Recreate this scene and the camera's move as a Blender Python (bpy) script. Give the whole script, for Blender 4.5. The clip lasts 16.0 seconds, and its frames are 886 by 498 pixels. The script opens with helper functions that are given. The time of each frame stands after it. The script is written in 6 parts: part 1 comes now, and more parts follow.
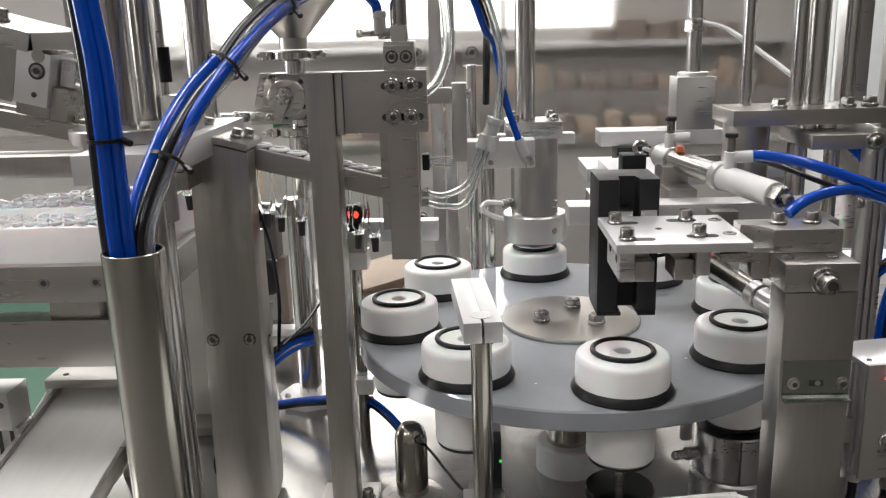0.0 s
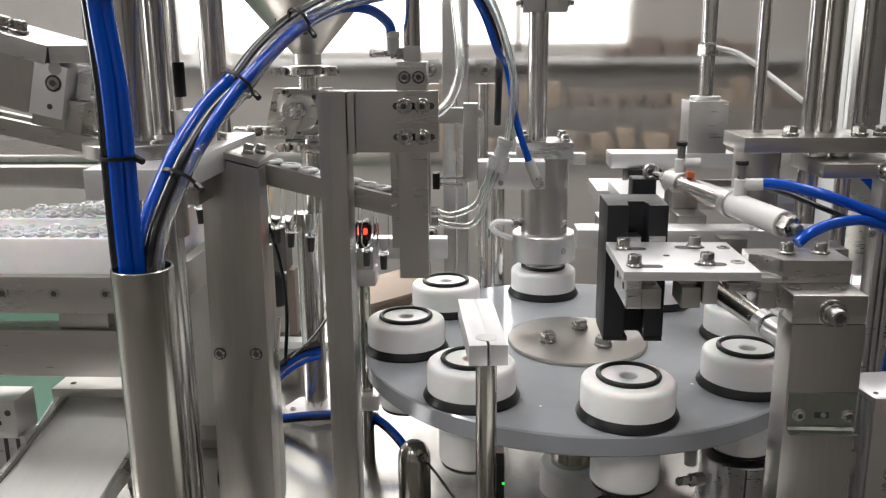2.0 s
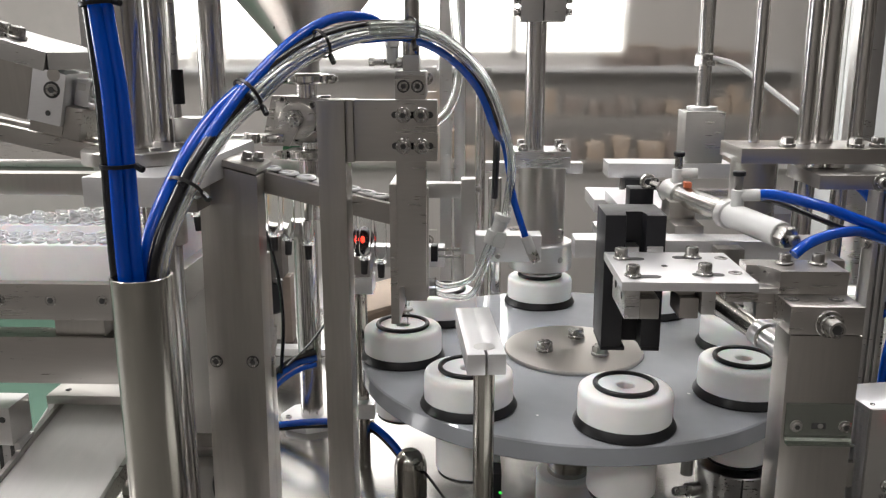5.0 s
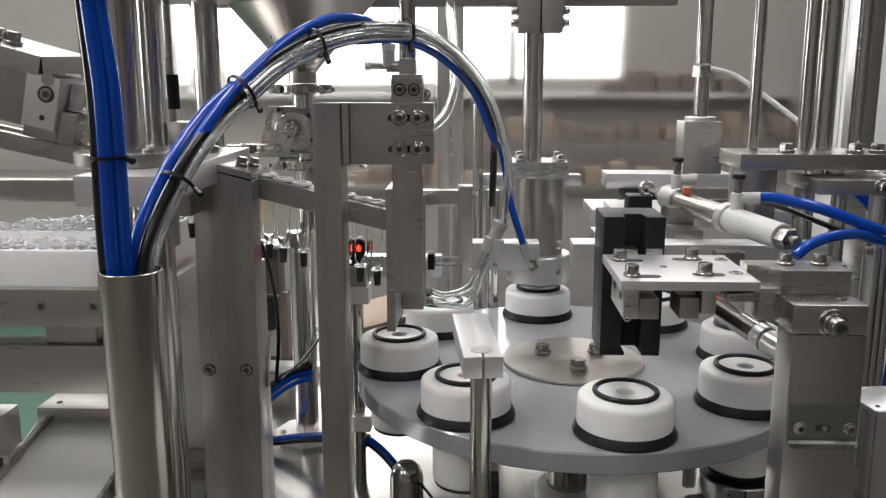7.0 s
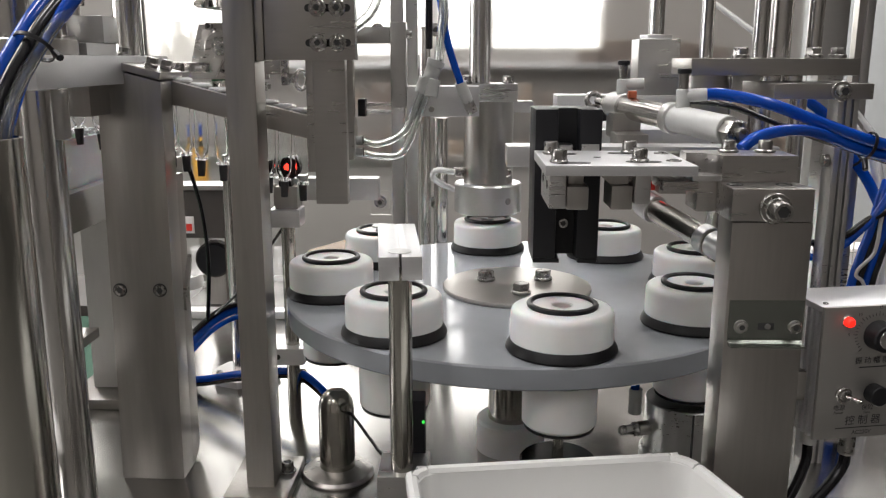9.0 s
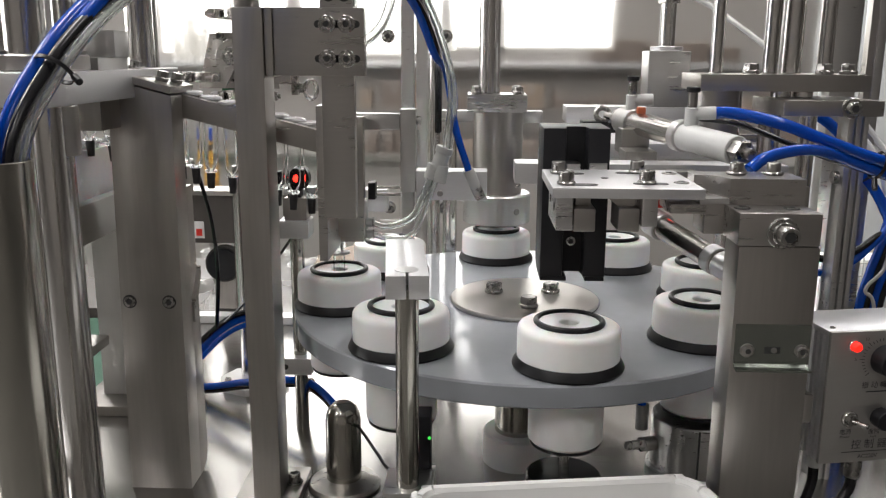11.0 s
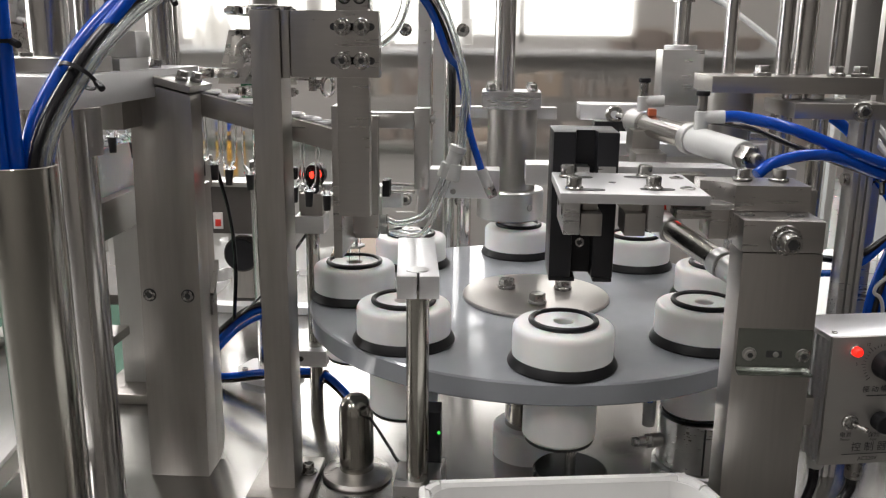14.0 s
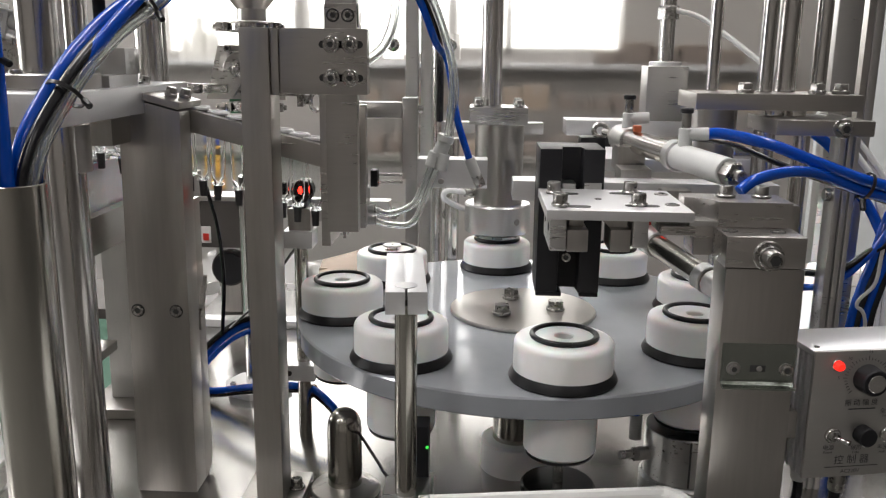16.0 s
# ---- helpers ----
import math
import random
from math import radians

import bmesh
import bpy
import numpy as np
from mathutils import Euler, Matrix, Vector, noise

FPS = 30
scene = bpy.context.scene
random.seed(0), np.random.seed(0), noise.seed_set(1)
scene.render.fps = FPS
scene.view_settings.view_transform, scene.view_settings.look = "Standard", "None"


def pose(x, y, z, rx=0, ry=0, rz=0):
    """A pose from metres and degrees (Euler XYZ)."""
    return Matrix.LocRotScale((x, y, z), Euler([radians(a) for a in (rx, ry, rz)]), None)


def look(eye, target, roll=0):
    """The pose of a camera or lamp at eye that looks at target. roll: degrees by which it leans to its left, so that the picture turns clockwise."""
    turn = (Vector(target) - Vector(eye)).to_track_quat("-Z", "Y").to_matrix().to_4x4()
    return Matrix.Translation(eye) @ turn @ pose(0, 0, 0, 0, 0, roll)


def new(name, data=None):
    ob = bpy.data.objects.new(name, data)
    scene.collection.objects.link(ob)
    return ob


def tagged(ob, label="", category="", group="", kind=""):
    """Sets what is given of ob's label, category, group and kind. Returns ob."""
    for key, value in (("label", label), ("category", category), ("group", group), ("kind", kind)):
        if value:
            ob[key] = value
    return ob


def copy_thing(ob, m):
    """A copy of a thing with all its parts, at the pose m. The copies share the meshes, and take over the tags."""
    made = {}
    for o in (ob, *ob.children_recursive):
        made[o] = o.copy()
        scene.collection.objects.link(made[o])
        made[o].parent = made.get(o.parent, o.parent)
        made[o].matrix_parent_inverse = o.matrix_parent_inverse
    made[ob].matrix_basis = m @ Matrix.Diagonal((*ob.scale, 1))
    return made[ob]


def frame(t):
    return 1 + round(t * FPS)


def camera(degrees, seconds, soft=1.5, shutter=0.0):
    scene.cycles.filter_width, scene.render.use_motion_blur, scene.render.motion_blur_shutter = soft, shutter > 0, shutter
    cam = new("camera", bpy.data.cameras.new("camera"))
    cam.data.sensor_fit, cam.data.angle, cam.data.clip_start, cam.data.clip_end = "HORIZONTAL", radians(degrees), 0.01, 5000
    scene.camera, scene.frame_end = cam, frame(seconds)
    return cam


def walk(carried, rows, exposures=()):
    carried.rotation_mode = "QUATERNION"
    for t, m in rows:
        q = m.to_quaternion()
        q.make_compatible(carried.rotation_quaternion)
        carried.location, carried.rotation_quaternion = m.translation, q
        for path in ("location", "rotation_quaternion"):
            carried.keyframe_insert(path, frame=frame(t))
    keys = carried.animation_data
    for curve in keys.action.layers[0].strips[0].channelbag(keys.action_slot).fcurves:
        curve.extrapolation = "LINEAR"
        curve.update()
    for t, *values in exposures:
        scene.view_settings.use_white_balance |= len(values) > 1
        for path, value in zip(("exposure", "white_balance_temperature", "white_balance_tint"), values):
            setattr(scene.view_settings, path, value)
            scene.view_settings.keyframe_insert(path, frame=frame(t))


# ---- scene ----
cam = camera(54.90, 16.0, soft=1.25)
PATH = [
    (0.0, (0.0597, 0.0689, 1.3493), (-0.0138, 2.0026, 0.8438), -1.70),
    (0.5, (0.0608, 0.0699, 1.3512), (-0.0288, 2.0035, 0.8480), -1.21),
    (1.0, (0.0608, 0.0680, 1.3533), (-0.0377, 2.0037, 0.8600), -0.71),
    (1.5, (0.0608, 0.0670, 1.3563), (-0.0396, 2.0047, 0.8711), -0.51),
    (2.0, (0.0618, 0.0691, 1.3573), (-0.0355, 2.0084, 0.8781), -0.51),
    (2.5, (0.0618, 0.0711, 1.3572), (-0.0305, 2.0115, 0.8817), -0.40),
    (3.0, (0.0598, 0.0721, 1.3572), (-0.0265, 2.0131, 0.8828), -0.30),
    (3.5, (0.0578, 0.0721, 1.3572), (-0.0184, 2.0142, 0.8857), -0.09),
    (6.0, (0.0588, 0.0651, 1.3604), (-0.0291, 2.0133, 0.9169), -0.10),
    (6.5, (0.0588, 0.0641, 1.3604), (-0.0237, 2.0218, 0.9598), -0.09),
    (7.0, (0.0606, 0.0736, 1.3362), (-0.0219, 2.0319, 0.9384), -0.09),
    (7.5, (0.0800, 0.1054, 1.2723), (0.0085, 2.0643, 0.8754), -0.29),
    (8.0, (0.0908, 0.1130, 1.2531), (0.0292, 2.0683, 0.8373), -0.18),
    (8.5, (0.1008, 0.1159, 1.2509), (0.0379, 2.0669, 0.8153), -0.18),
    (9.0, (0.1089, 0.1171, 1.2618), (0.0600, 2.0684, 0.8258), 0.02),
    (11.5, (0.1111, 0.1205, 1.2777), (0.0290, 2.0671, 0.8261), 0.30),
    (12.0, (0.1111, 0.1225, 1.2787), (0.0209, 2.0650, 0.8112), 0.30),
    (12.5, (0.1081, 0.1196, 1.2858), (0.0089, 2.0615, 0.8173), 0.59),
    (13.0, (0.1162, 0.1127, 1.2888), (0.0060, 2.0540, 0.8208), 0.69),
    (13.5, (0.1182, 0.1097, 1.2889), (0.0058, 2.0472, 0.8056), 0.68),
    (14.0, (0.1172, 0.1077, 1.2919), (0.0019, 2.0464, 0.8139), 0.58),
    (14.5, (0.1172, 0.1038, 1.2950), (0.0081, 2.0468, 0.8338), 0.59),
    (15.0, (0.1182, 0.1018, 1.2961), (0.0172, 2.0479, 0.8458), 0.59),
    (15.5, (0.1183, 0.1019, 1.2971), (0.0263, 2.0488, 0.8487), 0.60),
    (16.0, (0.1172, 0.1028, 1.2960), (0.0302, 2.0495, 0.8455), 0.70),
]
walk(cam, [(t, look(eye, target, roll)) for t, eye, target, roll in PATH],
     [(0.0, -0.12), (3.5, -0.10), (6.5, -0.12), (6.8, -0.22), (7.0, -0.36), (7.5, -0.36), (8.0, -0.28), (9.0, -0.28), (12.0, -0.25), (16.0, -0.25)])

# ---- light ----
world = bpy.data.worlds.new("sky")
scene.world = world
world.use_nodes = True
wn = world.node_tree
bg = wn.nodes["Background"]
sky = wn.nodes.new("ShaderNodeTexSky")
sky.sky_type = "NISHITA"
sky.sun_disc = False
sky.sun_elevation, sky.sun_rotation = radians(50), radians(20)
wn.links.new(sky.outputs[0], bg.inputs[0])
bg.inputs[1].default_value = 0.12
sun = new("sun", bpy.data.lights.new("sun", "SUN"))
sun.data.energy, sun.data.angle, sun.data.color = 1.0, radians(12), (1, 0.96, 0.9)
sun.matrix_world = look((0, 8, 8), (0, 4, 0))


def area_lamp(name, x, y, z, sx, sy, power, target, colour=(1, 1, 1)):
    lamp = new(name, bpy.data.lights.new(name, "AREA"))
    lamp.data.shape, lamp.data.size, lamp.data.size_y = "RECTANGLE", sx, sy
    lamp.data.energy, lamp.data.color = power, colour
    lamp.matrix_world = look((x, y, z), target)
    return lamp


# unseen fill lamps added in rows overhead, and daylight in the window openings
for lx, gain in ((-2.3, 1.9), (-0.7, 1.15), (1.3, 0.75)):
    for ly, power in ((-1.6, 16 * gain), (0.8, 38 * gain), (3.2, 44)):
        area_lamp("hall_fill", lx, ly, 3.55, 0.35, 1.3, power, (lx, ly, 0), (1, 0.965, 0.955))
# further unseen lamps, added where the deck plate mirrors them
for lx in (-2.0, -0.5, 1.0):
    area_lamp("hall_fill", lx, 4.75, 3.55, 0.9, 0.45, 13, (lx, 4.75, 0), (1, 0.975, 0.96))
area_lamp("hall_fill", 2.5, 3.9, 3.55, 1.0, 0.5, 22, (2.5, 3.9, 0), (1, 0.975, 0.96))
# fill added to brighten the left, shining in through unseen side openings
area_lamp("side_fill", -6.05, 1.9, 2.2, 3.4, 1.8, 155, (0, 1.2, 1.2), (1, 0.985, 0.99))
area_lamp("window_light", 0.1, 5.6, 2.4, 4.4, 1.7, 75, (0.1, 0, 1.2), (1, 0.985, 0.99))

# ---- materials ----


def material(name, colour, rough=0.4, metal=0.0, grain=0.0, scale=60.0, stretch=(1, 1, 1), bump=0.0, rough_var=0.0, **extra):
    """A node material with two scales of colour variation, optional stretched grain and bump."""
    m = bpy.data.materials.new(name)
    m.use_nodes = True
    nt = m.node_tree
    b = nt.nodes["Principled BSDF"]
    b.inputs["Roughness"].default_value = rough
    b.inputs["Metallic"].default_value = metal
    for key, value in extra.items():
        b.inputs[key.replace("_", " ")].default_value = value
    b.inputs["Base Color"].default_value = (*colour, 1)
    if grain or bump or rough_var:
        tc = nt.nodes.new("ShaderNodeTexCoord")
        mp = nt.nodes.new("ShaderNodeMapping")
        mp.inputs["Scale"].default_value = stretch
        nt.links.new(tc.outputs["Object"], mp.inputs[0])
        fine = nt.nodes.new("ShaderNodeTexNoise")
        fine.inputs["Scale"].default_value = scale
        fine.inputs["Detail"].default_value = 4
        nt.links.new(mp.outputs[0], fine.inputs["Vector"])
        broad = nt.nodes.new("ShaderNodeTexNoise")
        broad.inputs["Scale"].default_value = 9
        broad.inputs["Detail"].default_value = 3
        nt.links.new(tc.outputs["Object"], broad.inputs["Vector"])
        mix = nt.nodes.new("ShaderNodeMath")
        mix.operation = "ADD"
        nt.links.new(fine.outputs[0], mix.inputs[0])
        nt.links.new(broad.outputs[0], mix.inputs[1])
        if grain:
            ramp = nt.nodes.new("ShaderNodeMapRange")
            ramp.inputs[1].default_value, ramp.inputs[2].default_value = 0.6, 1.4
            ramp.inputs[3].default_value, ramp.inputs[4].default_value = 1 - grain, 1 + grain
            nt.links.new(mix.outputs[0], ramp.inputs[0])
            mul = nt.nodes.new("ShaderNodeMix")
            mul.data_type, mul.blend_type = "RGBA", "MULTIPLY"
            mul.inputs[0].default_value = 1
            mul.inputs[6].default_value = (*colour, 1)
            nt.links.new(ramp.outputs[0], mul.inputs[7])
            nt.links.new(mul.outputs[2], b.inputs["Base Color"])
        if rough_var:
            rr = nt.nodes.new("ShaderNodeMapRange")
            rr.inputs[1].default_value, rr.inputs[2].default_value = 0.6, 1.4
            rr.inputs[3].default_value, rr.inputs[4].default_value = max(0.02, rough - rough_var), rough + rough_var
            nt.links.new(mix.outputs[0], rr.inputs[0])
            nt.links.new(rr.outputs[0], b.inputs["Roughness"])
        if bump:
            bp = nt.nodes.new("ShaderNodeBump")
            bp.inputs["Strength"].default_value = bump
            bp.inputs["Distance"].default_value = 0.001
            nt.links.new(fine.outputs[0], bp.inputs["Height"])
            nt.links.new(bp.outputs[0], b.inputs["Normal"])
    return m


STEEL = material("brushed_steel", (0.445, 0.428, 0.405), 0.30, 1.0, 0.08, 60, (5, 5, 0.35), 0.0, 0.02)
SATIN = material("satin_steel", (0.47, 0.452, 0.432), 0.29, 1.0, 0.05, 80, (0.4, 5, 5), 0.0, 0.035)
CHROME = material("chrome", (0.60, 0.585, 0.565), 0.19, 1.0, 0.06, 50, (4, 4, 0.3), 0.0, 0.04)
TUBE_STEEL = material("polished_tube_steel", (0.47, 0.455, 0.415), 0.19, 1.0, 0.09, 45, (5, 5, 0.3), 0.03, 0.05)
ALU = material("machined_aluminium", (0.60, 0.595, 0.59), 0.29, 1.0, 0.04, 80, (0.5, 5, 5), 0.0, 0.03)
LIGHT_ALU = material("bright_anodised_aluminium", (0.74, 0.74, 0.75), 0.36, 0.85, 0.04, 170, (1, 4, 4), 0.0, 0.05)
DECKSTEEL = material("deck_steel", (0.43, 0.42, 0.405), 0.20, 1.0, 0.05, 12, (1, 1, 1), 0.0, 0.06)
BOLT = material("bolt_steel", (0.36, 0.35, 0.335), 0.28, 1.0, 0.10, 200, (1, 1, 1), 0.03, 0.06)
# near-black colour standing in for the shade inside holes, slots and sockets
RECESS_SHADE = material("recess_shade", (0.03, 0.03, 0.03), 0.6)
WHITE = material("white_plastic", (0.83, 0.83, 0.82), 0.42, 0.0, 0.03, 90, (1, 1, 1), 0.04, 0.05, Subsurface_Weight=0.12, Subsurface_Scale=0.01)
RUBBER = material("black_rubber", (0.009, 0.009, 0.01), 0.36, 0.0, 0.2, 120, (1, 1, 1), 0.05, 0.08, Specular_IOR_Level=0.28)
TABLE = material("grey_anodised_table", (0.325, 0.341, 0.367), 0.10, 0.10, 0.05, 45, (1, 1, 1), 0.01, 0.025)
BLACK = material("black_anodised", (0.010, 0.010, 0.012), 0.45, 0.0, 0.15, 90, (1, 1, 1), 0.04, 0.06, Specular_IOR_Level=0.3)
BLUE = material("blue_hose", (0.0, 0.052, 0.37), 0.16, 0.0, 0.06, 30, (1, 1, 1), 0.0, 0.05)
BLACKHOSE = material("black_hose", (0.008, 0.008, 0.01), 0.2, 0.0, 0.1, 30, (1, 1, 1), 0.0, 0.05)
CLEARHOSE = material("clear_hose", (0.94, 0.96, 0.95), 0.05, 0.0, Transmission_Weight=0.95, IOR=1.3)
CLEAR = material("clear_plastic", (0.97, 0.98, 0.98), 0.03, 0.0, Transmission_Weight=1.0, IOR=1.22)
ACRYLIC = material("acrylic_sheet", (0.95, 0.95, 0.94), 0.3, 0.0, Transmission_Weight=1.0, IOR=1.02)
FITTING = material("grey_fitting", (0.47, 0.475, 0.465), 0.35, 0.0, 0.06, 80, (1, 1, 1), 0.03, 0.05)
TRAY = material("white_tray", (0.58, 0.578, 0.565), 0.35, 0.0, 0.03, 25, (1, 1, 1), 0.02, 0.06)
GREYFLOOR = material("grey_floor", (0.16, 0.155, 0.145), 0.5, 0.0, 0.15, 8, (1, 1, 1), 0.02, 0.1)
GREEN = material("green_floor", (0.045, 0.10, 0.07), 0.55, 0.0, 0.15, 8, (1, 1, 1), 0.02, 0.1)
WALL = material("painted_wall", (0.23, 0.215, 0.20), 0.7, 0.0, 0.06, 12, (1, 1, 1), 0.03, 0.05)
CEIL = material("ceiling_paint", (0.75, 0.74, 0.73), 0.8, 0.0, 0.03, 10, (1, 1, 1), 0.02, 0.05)
CARTON = material("carton", (0.19, 0.145, 0.108), 0.7, 0.0, 0.12, 30, (1, 1, 6), 0.05, 0.05)
BROWN = material("brown_box", (0.115, 0.09, 0.075), 0.7, 0.0, 0.12, 30, (1, 1, 6), 0.05, 0.05)
AMBER = material("amber_plastic", (0.55, 0.28, 0.04), 0.3, 0.0, 0.06, 30, (1, 1, 1), 0.02, 0.05)
FILM = material("clear_film_bag", (0.93, 0.93, 0.94), 0.14, 0.0, 0.04, 60, (1, 1, 1), 0.4, 0.08)
BAG = material("milky_film_pack", (0.93, 0.93, 0.95), 0.2, 0.0, 0.04, 60, (1, 1, 1), 0.5, 0.08, Subsurface_Weight=0.25, Subsurface_Scale=0.02)
INK = material("dark_ink", (0.02, 0.02, 0.025), 0.5)
HUB = material("turned_hub_steel", (0.56, 0.54, 0.51), 0.29, 1.0, 0.03, 40, (1, 1, 1), 0.0, 0.0, Anisotropic=0.7)
tang = HUB.node_tree.nodes.new("ShaderNodeTangent")
tang.direction_type, tang.axis = "RADIAL", "Z"
HUB.node_tree.links.new(tang.outputs[0], HUB.node_tree.nodes["Principled BSDF"].inputs["Tangent"])
PANEL = material("panel_aluminium", (0.42, 0.41, 0.39), 0.42, 0.85, 0.04, 70, (1, 1, 9), 0.03, 0.05)
DARKPOLISH = material("dark_polished_sheet", (0.31, 0.33, 0.30), 0.24, 1.0, 0.06, 60, (6, 1, 1), 0.02, 0.04)
SHEET = material("pale_satin_sheet", (0.74, 0.73, 0.715), 0.36, 0.3, 0.05, 20, (6, 1, 1), 0.02, 0.06)
RED = material("red_plastic", (0.5, 0.03, 0.02), 0.3)
GREENPLASTIC = material("green_plastic", (0.03, 0.16, 0.07), 0.4, 0.0, 0.08, 60, (1, 1, 1), 0.02, 0.05)
ORANGE = material("orange_plastic", (0.42, 0.10, 0.04), 0.4)
TUBECAP = material("glassy_tube_end", (0.93, 0.94, 0.95), 0.06, 0.0, 0.03, 60, (1, 1, 1), 0.0, 0.03, Transmission_Weight=0.55, IOR=1.4)
DARKPAINT = material("dark_machine_paint", (0.055, 0.048, 0.043), 0.45, 0.0, 0.2, 25, (1, 1, 1), 0.04, 0.1)


def glow(name, colour, power):
    m = bpy.data.materials.new(name)
    m.use_nodes = True
    b = m.node_tree.nodes["Principled BSDF"]
    b.inputs["Base Color"].default_value = (*colour, 1)
    b.inputs["Emission Color"].default_value = (*colour, 1)
    b.inputs["Emission Strength"].default_value = power
    return m


LED_RED = glow("red_led", (1, 0.012, 0.006), 2.6)
LED_SENSOR = glow("sensor_lamp", (1, 0.02, 0.01), 7)
LED_GREEN = glow("green_led", (0.05, 0.8, 0.08), 1.2)
DAYLIGHT = glow("window_daylight", (1.0, 0.99, 0.95), 2.1)

# ---- building helpers ----
BASE = {}


def thing(name, at, label, category, group="", kind=""):
    ob = new(name)
    ob.empty_display_size = 0.02
    ob.matrix_basis = at if isinstance(at, Matrix) else Matrix.Translation(at)
    BASE[ob] = ob.matrix_basis.copy()
    return tagged(ob, label, category, group, kind)


def part(name, bm, mat, parent=None, label="", smooth=True):
    """Links bm, drawn in the place's coordinates, as one mesh under parent."""
    me = bpy.data.meshes.new(name)
    bmesh.ops.recalc_face_normals(bm, faces=bm.faces)
    if parent is not None:
        bmesh.ops.transform(bm, matrix=BASE[parent].inverted(), verts=bm.verts)
    bm.to_mesh(me)
    bm.free()
    me.materials.append(mat)
    ob = new(name, me)
    if parent is not None:
        ob.parent = parent
        BASE[ob] = BASE[parent]
    if smooth:
        for p in me.polygons:
            p.use_smooth = True
        me.set_sharp_from_angle(angle=radians(35))
    if label:
        tagged(ob, label)
    return ob


def structure(name, bm, mat, label, category):
    return tagged(part(name, bm, mat), label, category, kind="structure")


def box(x0, x1, y0, y1, z0, z1, bevel=0.0008, bm=None, m=None):
    bm = bm or bmesh.new()
    made = bmesh.ops.create_cube(bm, size=1, matrix=Matrix.LocRotScale(
        ((x0 + x1) / 2, (y0 + y1) / 2, (z0 + z1) / 2), None, (abs(x1 - x0), abs(y1 - y0), abs(z1 - z0))))
    verts = made["verts"]
    if bevel:
        edges = list({e for v in verts for e in v.link_edges})
        out = bmesh.ops.bevel(bm, geom=edges, offset=bevel, segments=2, affect="EDGES", profile=0.6)
        verts = list({v for f in out["faces"] for v in f.verts} | {v for v in verts if v.is_valid})
    if m is not None:
        bmesh.ops.transform(bm, matrix=m, verts=verts)
    return bm


def prism(points, axis, a, b, bm=None, bevel=0.0):
    """A flat outline drawn in the two other axes, pushed from a to b along axis."""
    bm = bm or bmesh.new()

    def at(p, w):
        return {"x": (w, p[0], p[1]), "y": (p[0], w, p[1]), "z": (p[0], p[1], w)}[axis]
    lo = [bm.verts.new(at(p, a)) for p in points]
    hi = [bm.verts.new(at(p, b)) for p in points]
    faces = [bm.faces.new(lo), bm.faces.new(hi[::-1])]
    for i in range(len(points)):
        j = (i + 1) % len(points)
        faces.append(bm.faces.new((lo[i], hi[i], hi[j], lo[j])))
    if bevel:
        bmesh.ops.bevel(bm, geom=list({e for f in faces for e in f.edges}), offset=bevel, segments=2, affect="EDGES", profile=0.6)
    return bm


def turn_to(p0, p1):
    d = Vector(p1) - Vector(p0)
    return Matrix.Translation(p0) @ d.to_track_quat("Z", "Y").to_matrix().to_4x4()


def lathe(profile, m=None, seg=32, bm=None, closed=False):
    """Turns (radius, height) pairs round the local z axis, then places them by m."""
    bm = bm or bmesh.new()
    m = m or Matrix()
    rings = []
    for r, z in profile:
        if r < 1e-6:
            rings.append([bm.verts.new(m @ Vector((0, 0, z)))])
        else:
            rings.append([bm.verts.new(m @ Vector((r * math.cos(2 * math.pi * i / seg), r * math.sin(2 * math.pi * i / seg), z))) for i in range(seg)])
    pairs = list(zip(rings, rings[1:])) + ([(rings[-1], rings[0])] if closed else [])
    for a, b in pairs:
        for i in range(seg):
            j = (i + 1) % seg
            q = [a[i % len(a)], a[j % len(a)], b[j % len(b)], b[i % len(b)]]
            q = list(dict.fromkeys(q))
            if len(q) > 2:
                bm.faces.new(q)
    return bm


def rod(p0, p1, r, seg=24, edge=0.0006, bm=None, r1=None):
    length = (Vector(p1) - Vector(p0)).length
    r1 = r if r1 is None else r1
    e = min(edge, r * 0.4, length * 0.3)
    return lathe([(0, 0), (r - e, 0), (r, e), (r1, length - e), (r1 - e, length), (0, length)], turn_to(p0, p1), seg, bm)


def pipe_wall(p0, p1, r, ri, seg=32, bm=None):
    length = (Vector(p1) - Vector(p0)).length
    return lathe([(ri, 0), (r, 0), (r, length - 0.0004), (r - 0.0004, length), (ri + 0.0003, length), (ri, length - 0.0004)], turn_to(p0, p1), seg, bm, closed=True)


def ring(centre, big, small, m=None, seg=40, sub=10):
    prof = [(big + small * math.cos(2 * math.pi * k / sub), small * math.sin(2 * math.pi * k / sub)) for k in range(sub)]
    return lathe(prof, Matrix.Translation(centre) @ (m or Matrix()), seg, closed=True)


def spline(points, steps=8):
    pts = [Vector(p) for p in points]
    pts = [2 * pts[0] - pts[1]] + pts + [2 * pts[-1] - pts[-2]]
    out = []
    for i in range(1, len(pts) - 2):
        a, b, c, d = pts[i - 1:i + 3]
        for s in range(steps):
            t = s / steps
            out.append(0.5 * (2 * b + (c - a) * t + (2 * a - 5 * b + 4 * c - d) * t * t + (3 * b - a - 3 * c + d) * t ** 3))
    out.append(pts[-2])
    return out


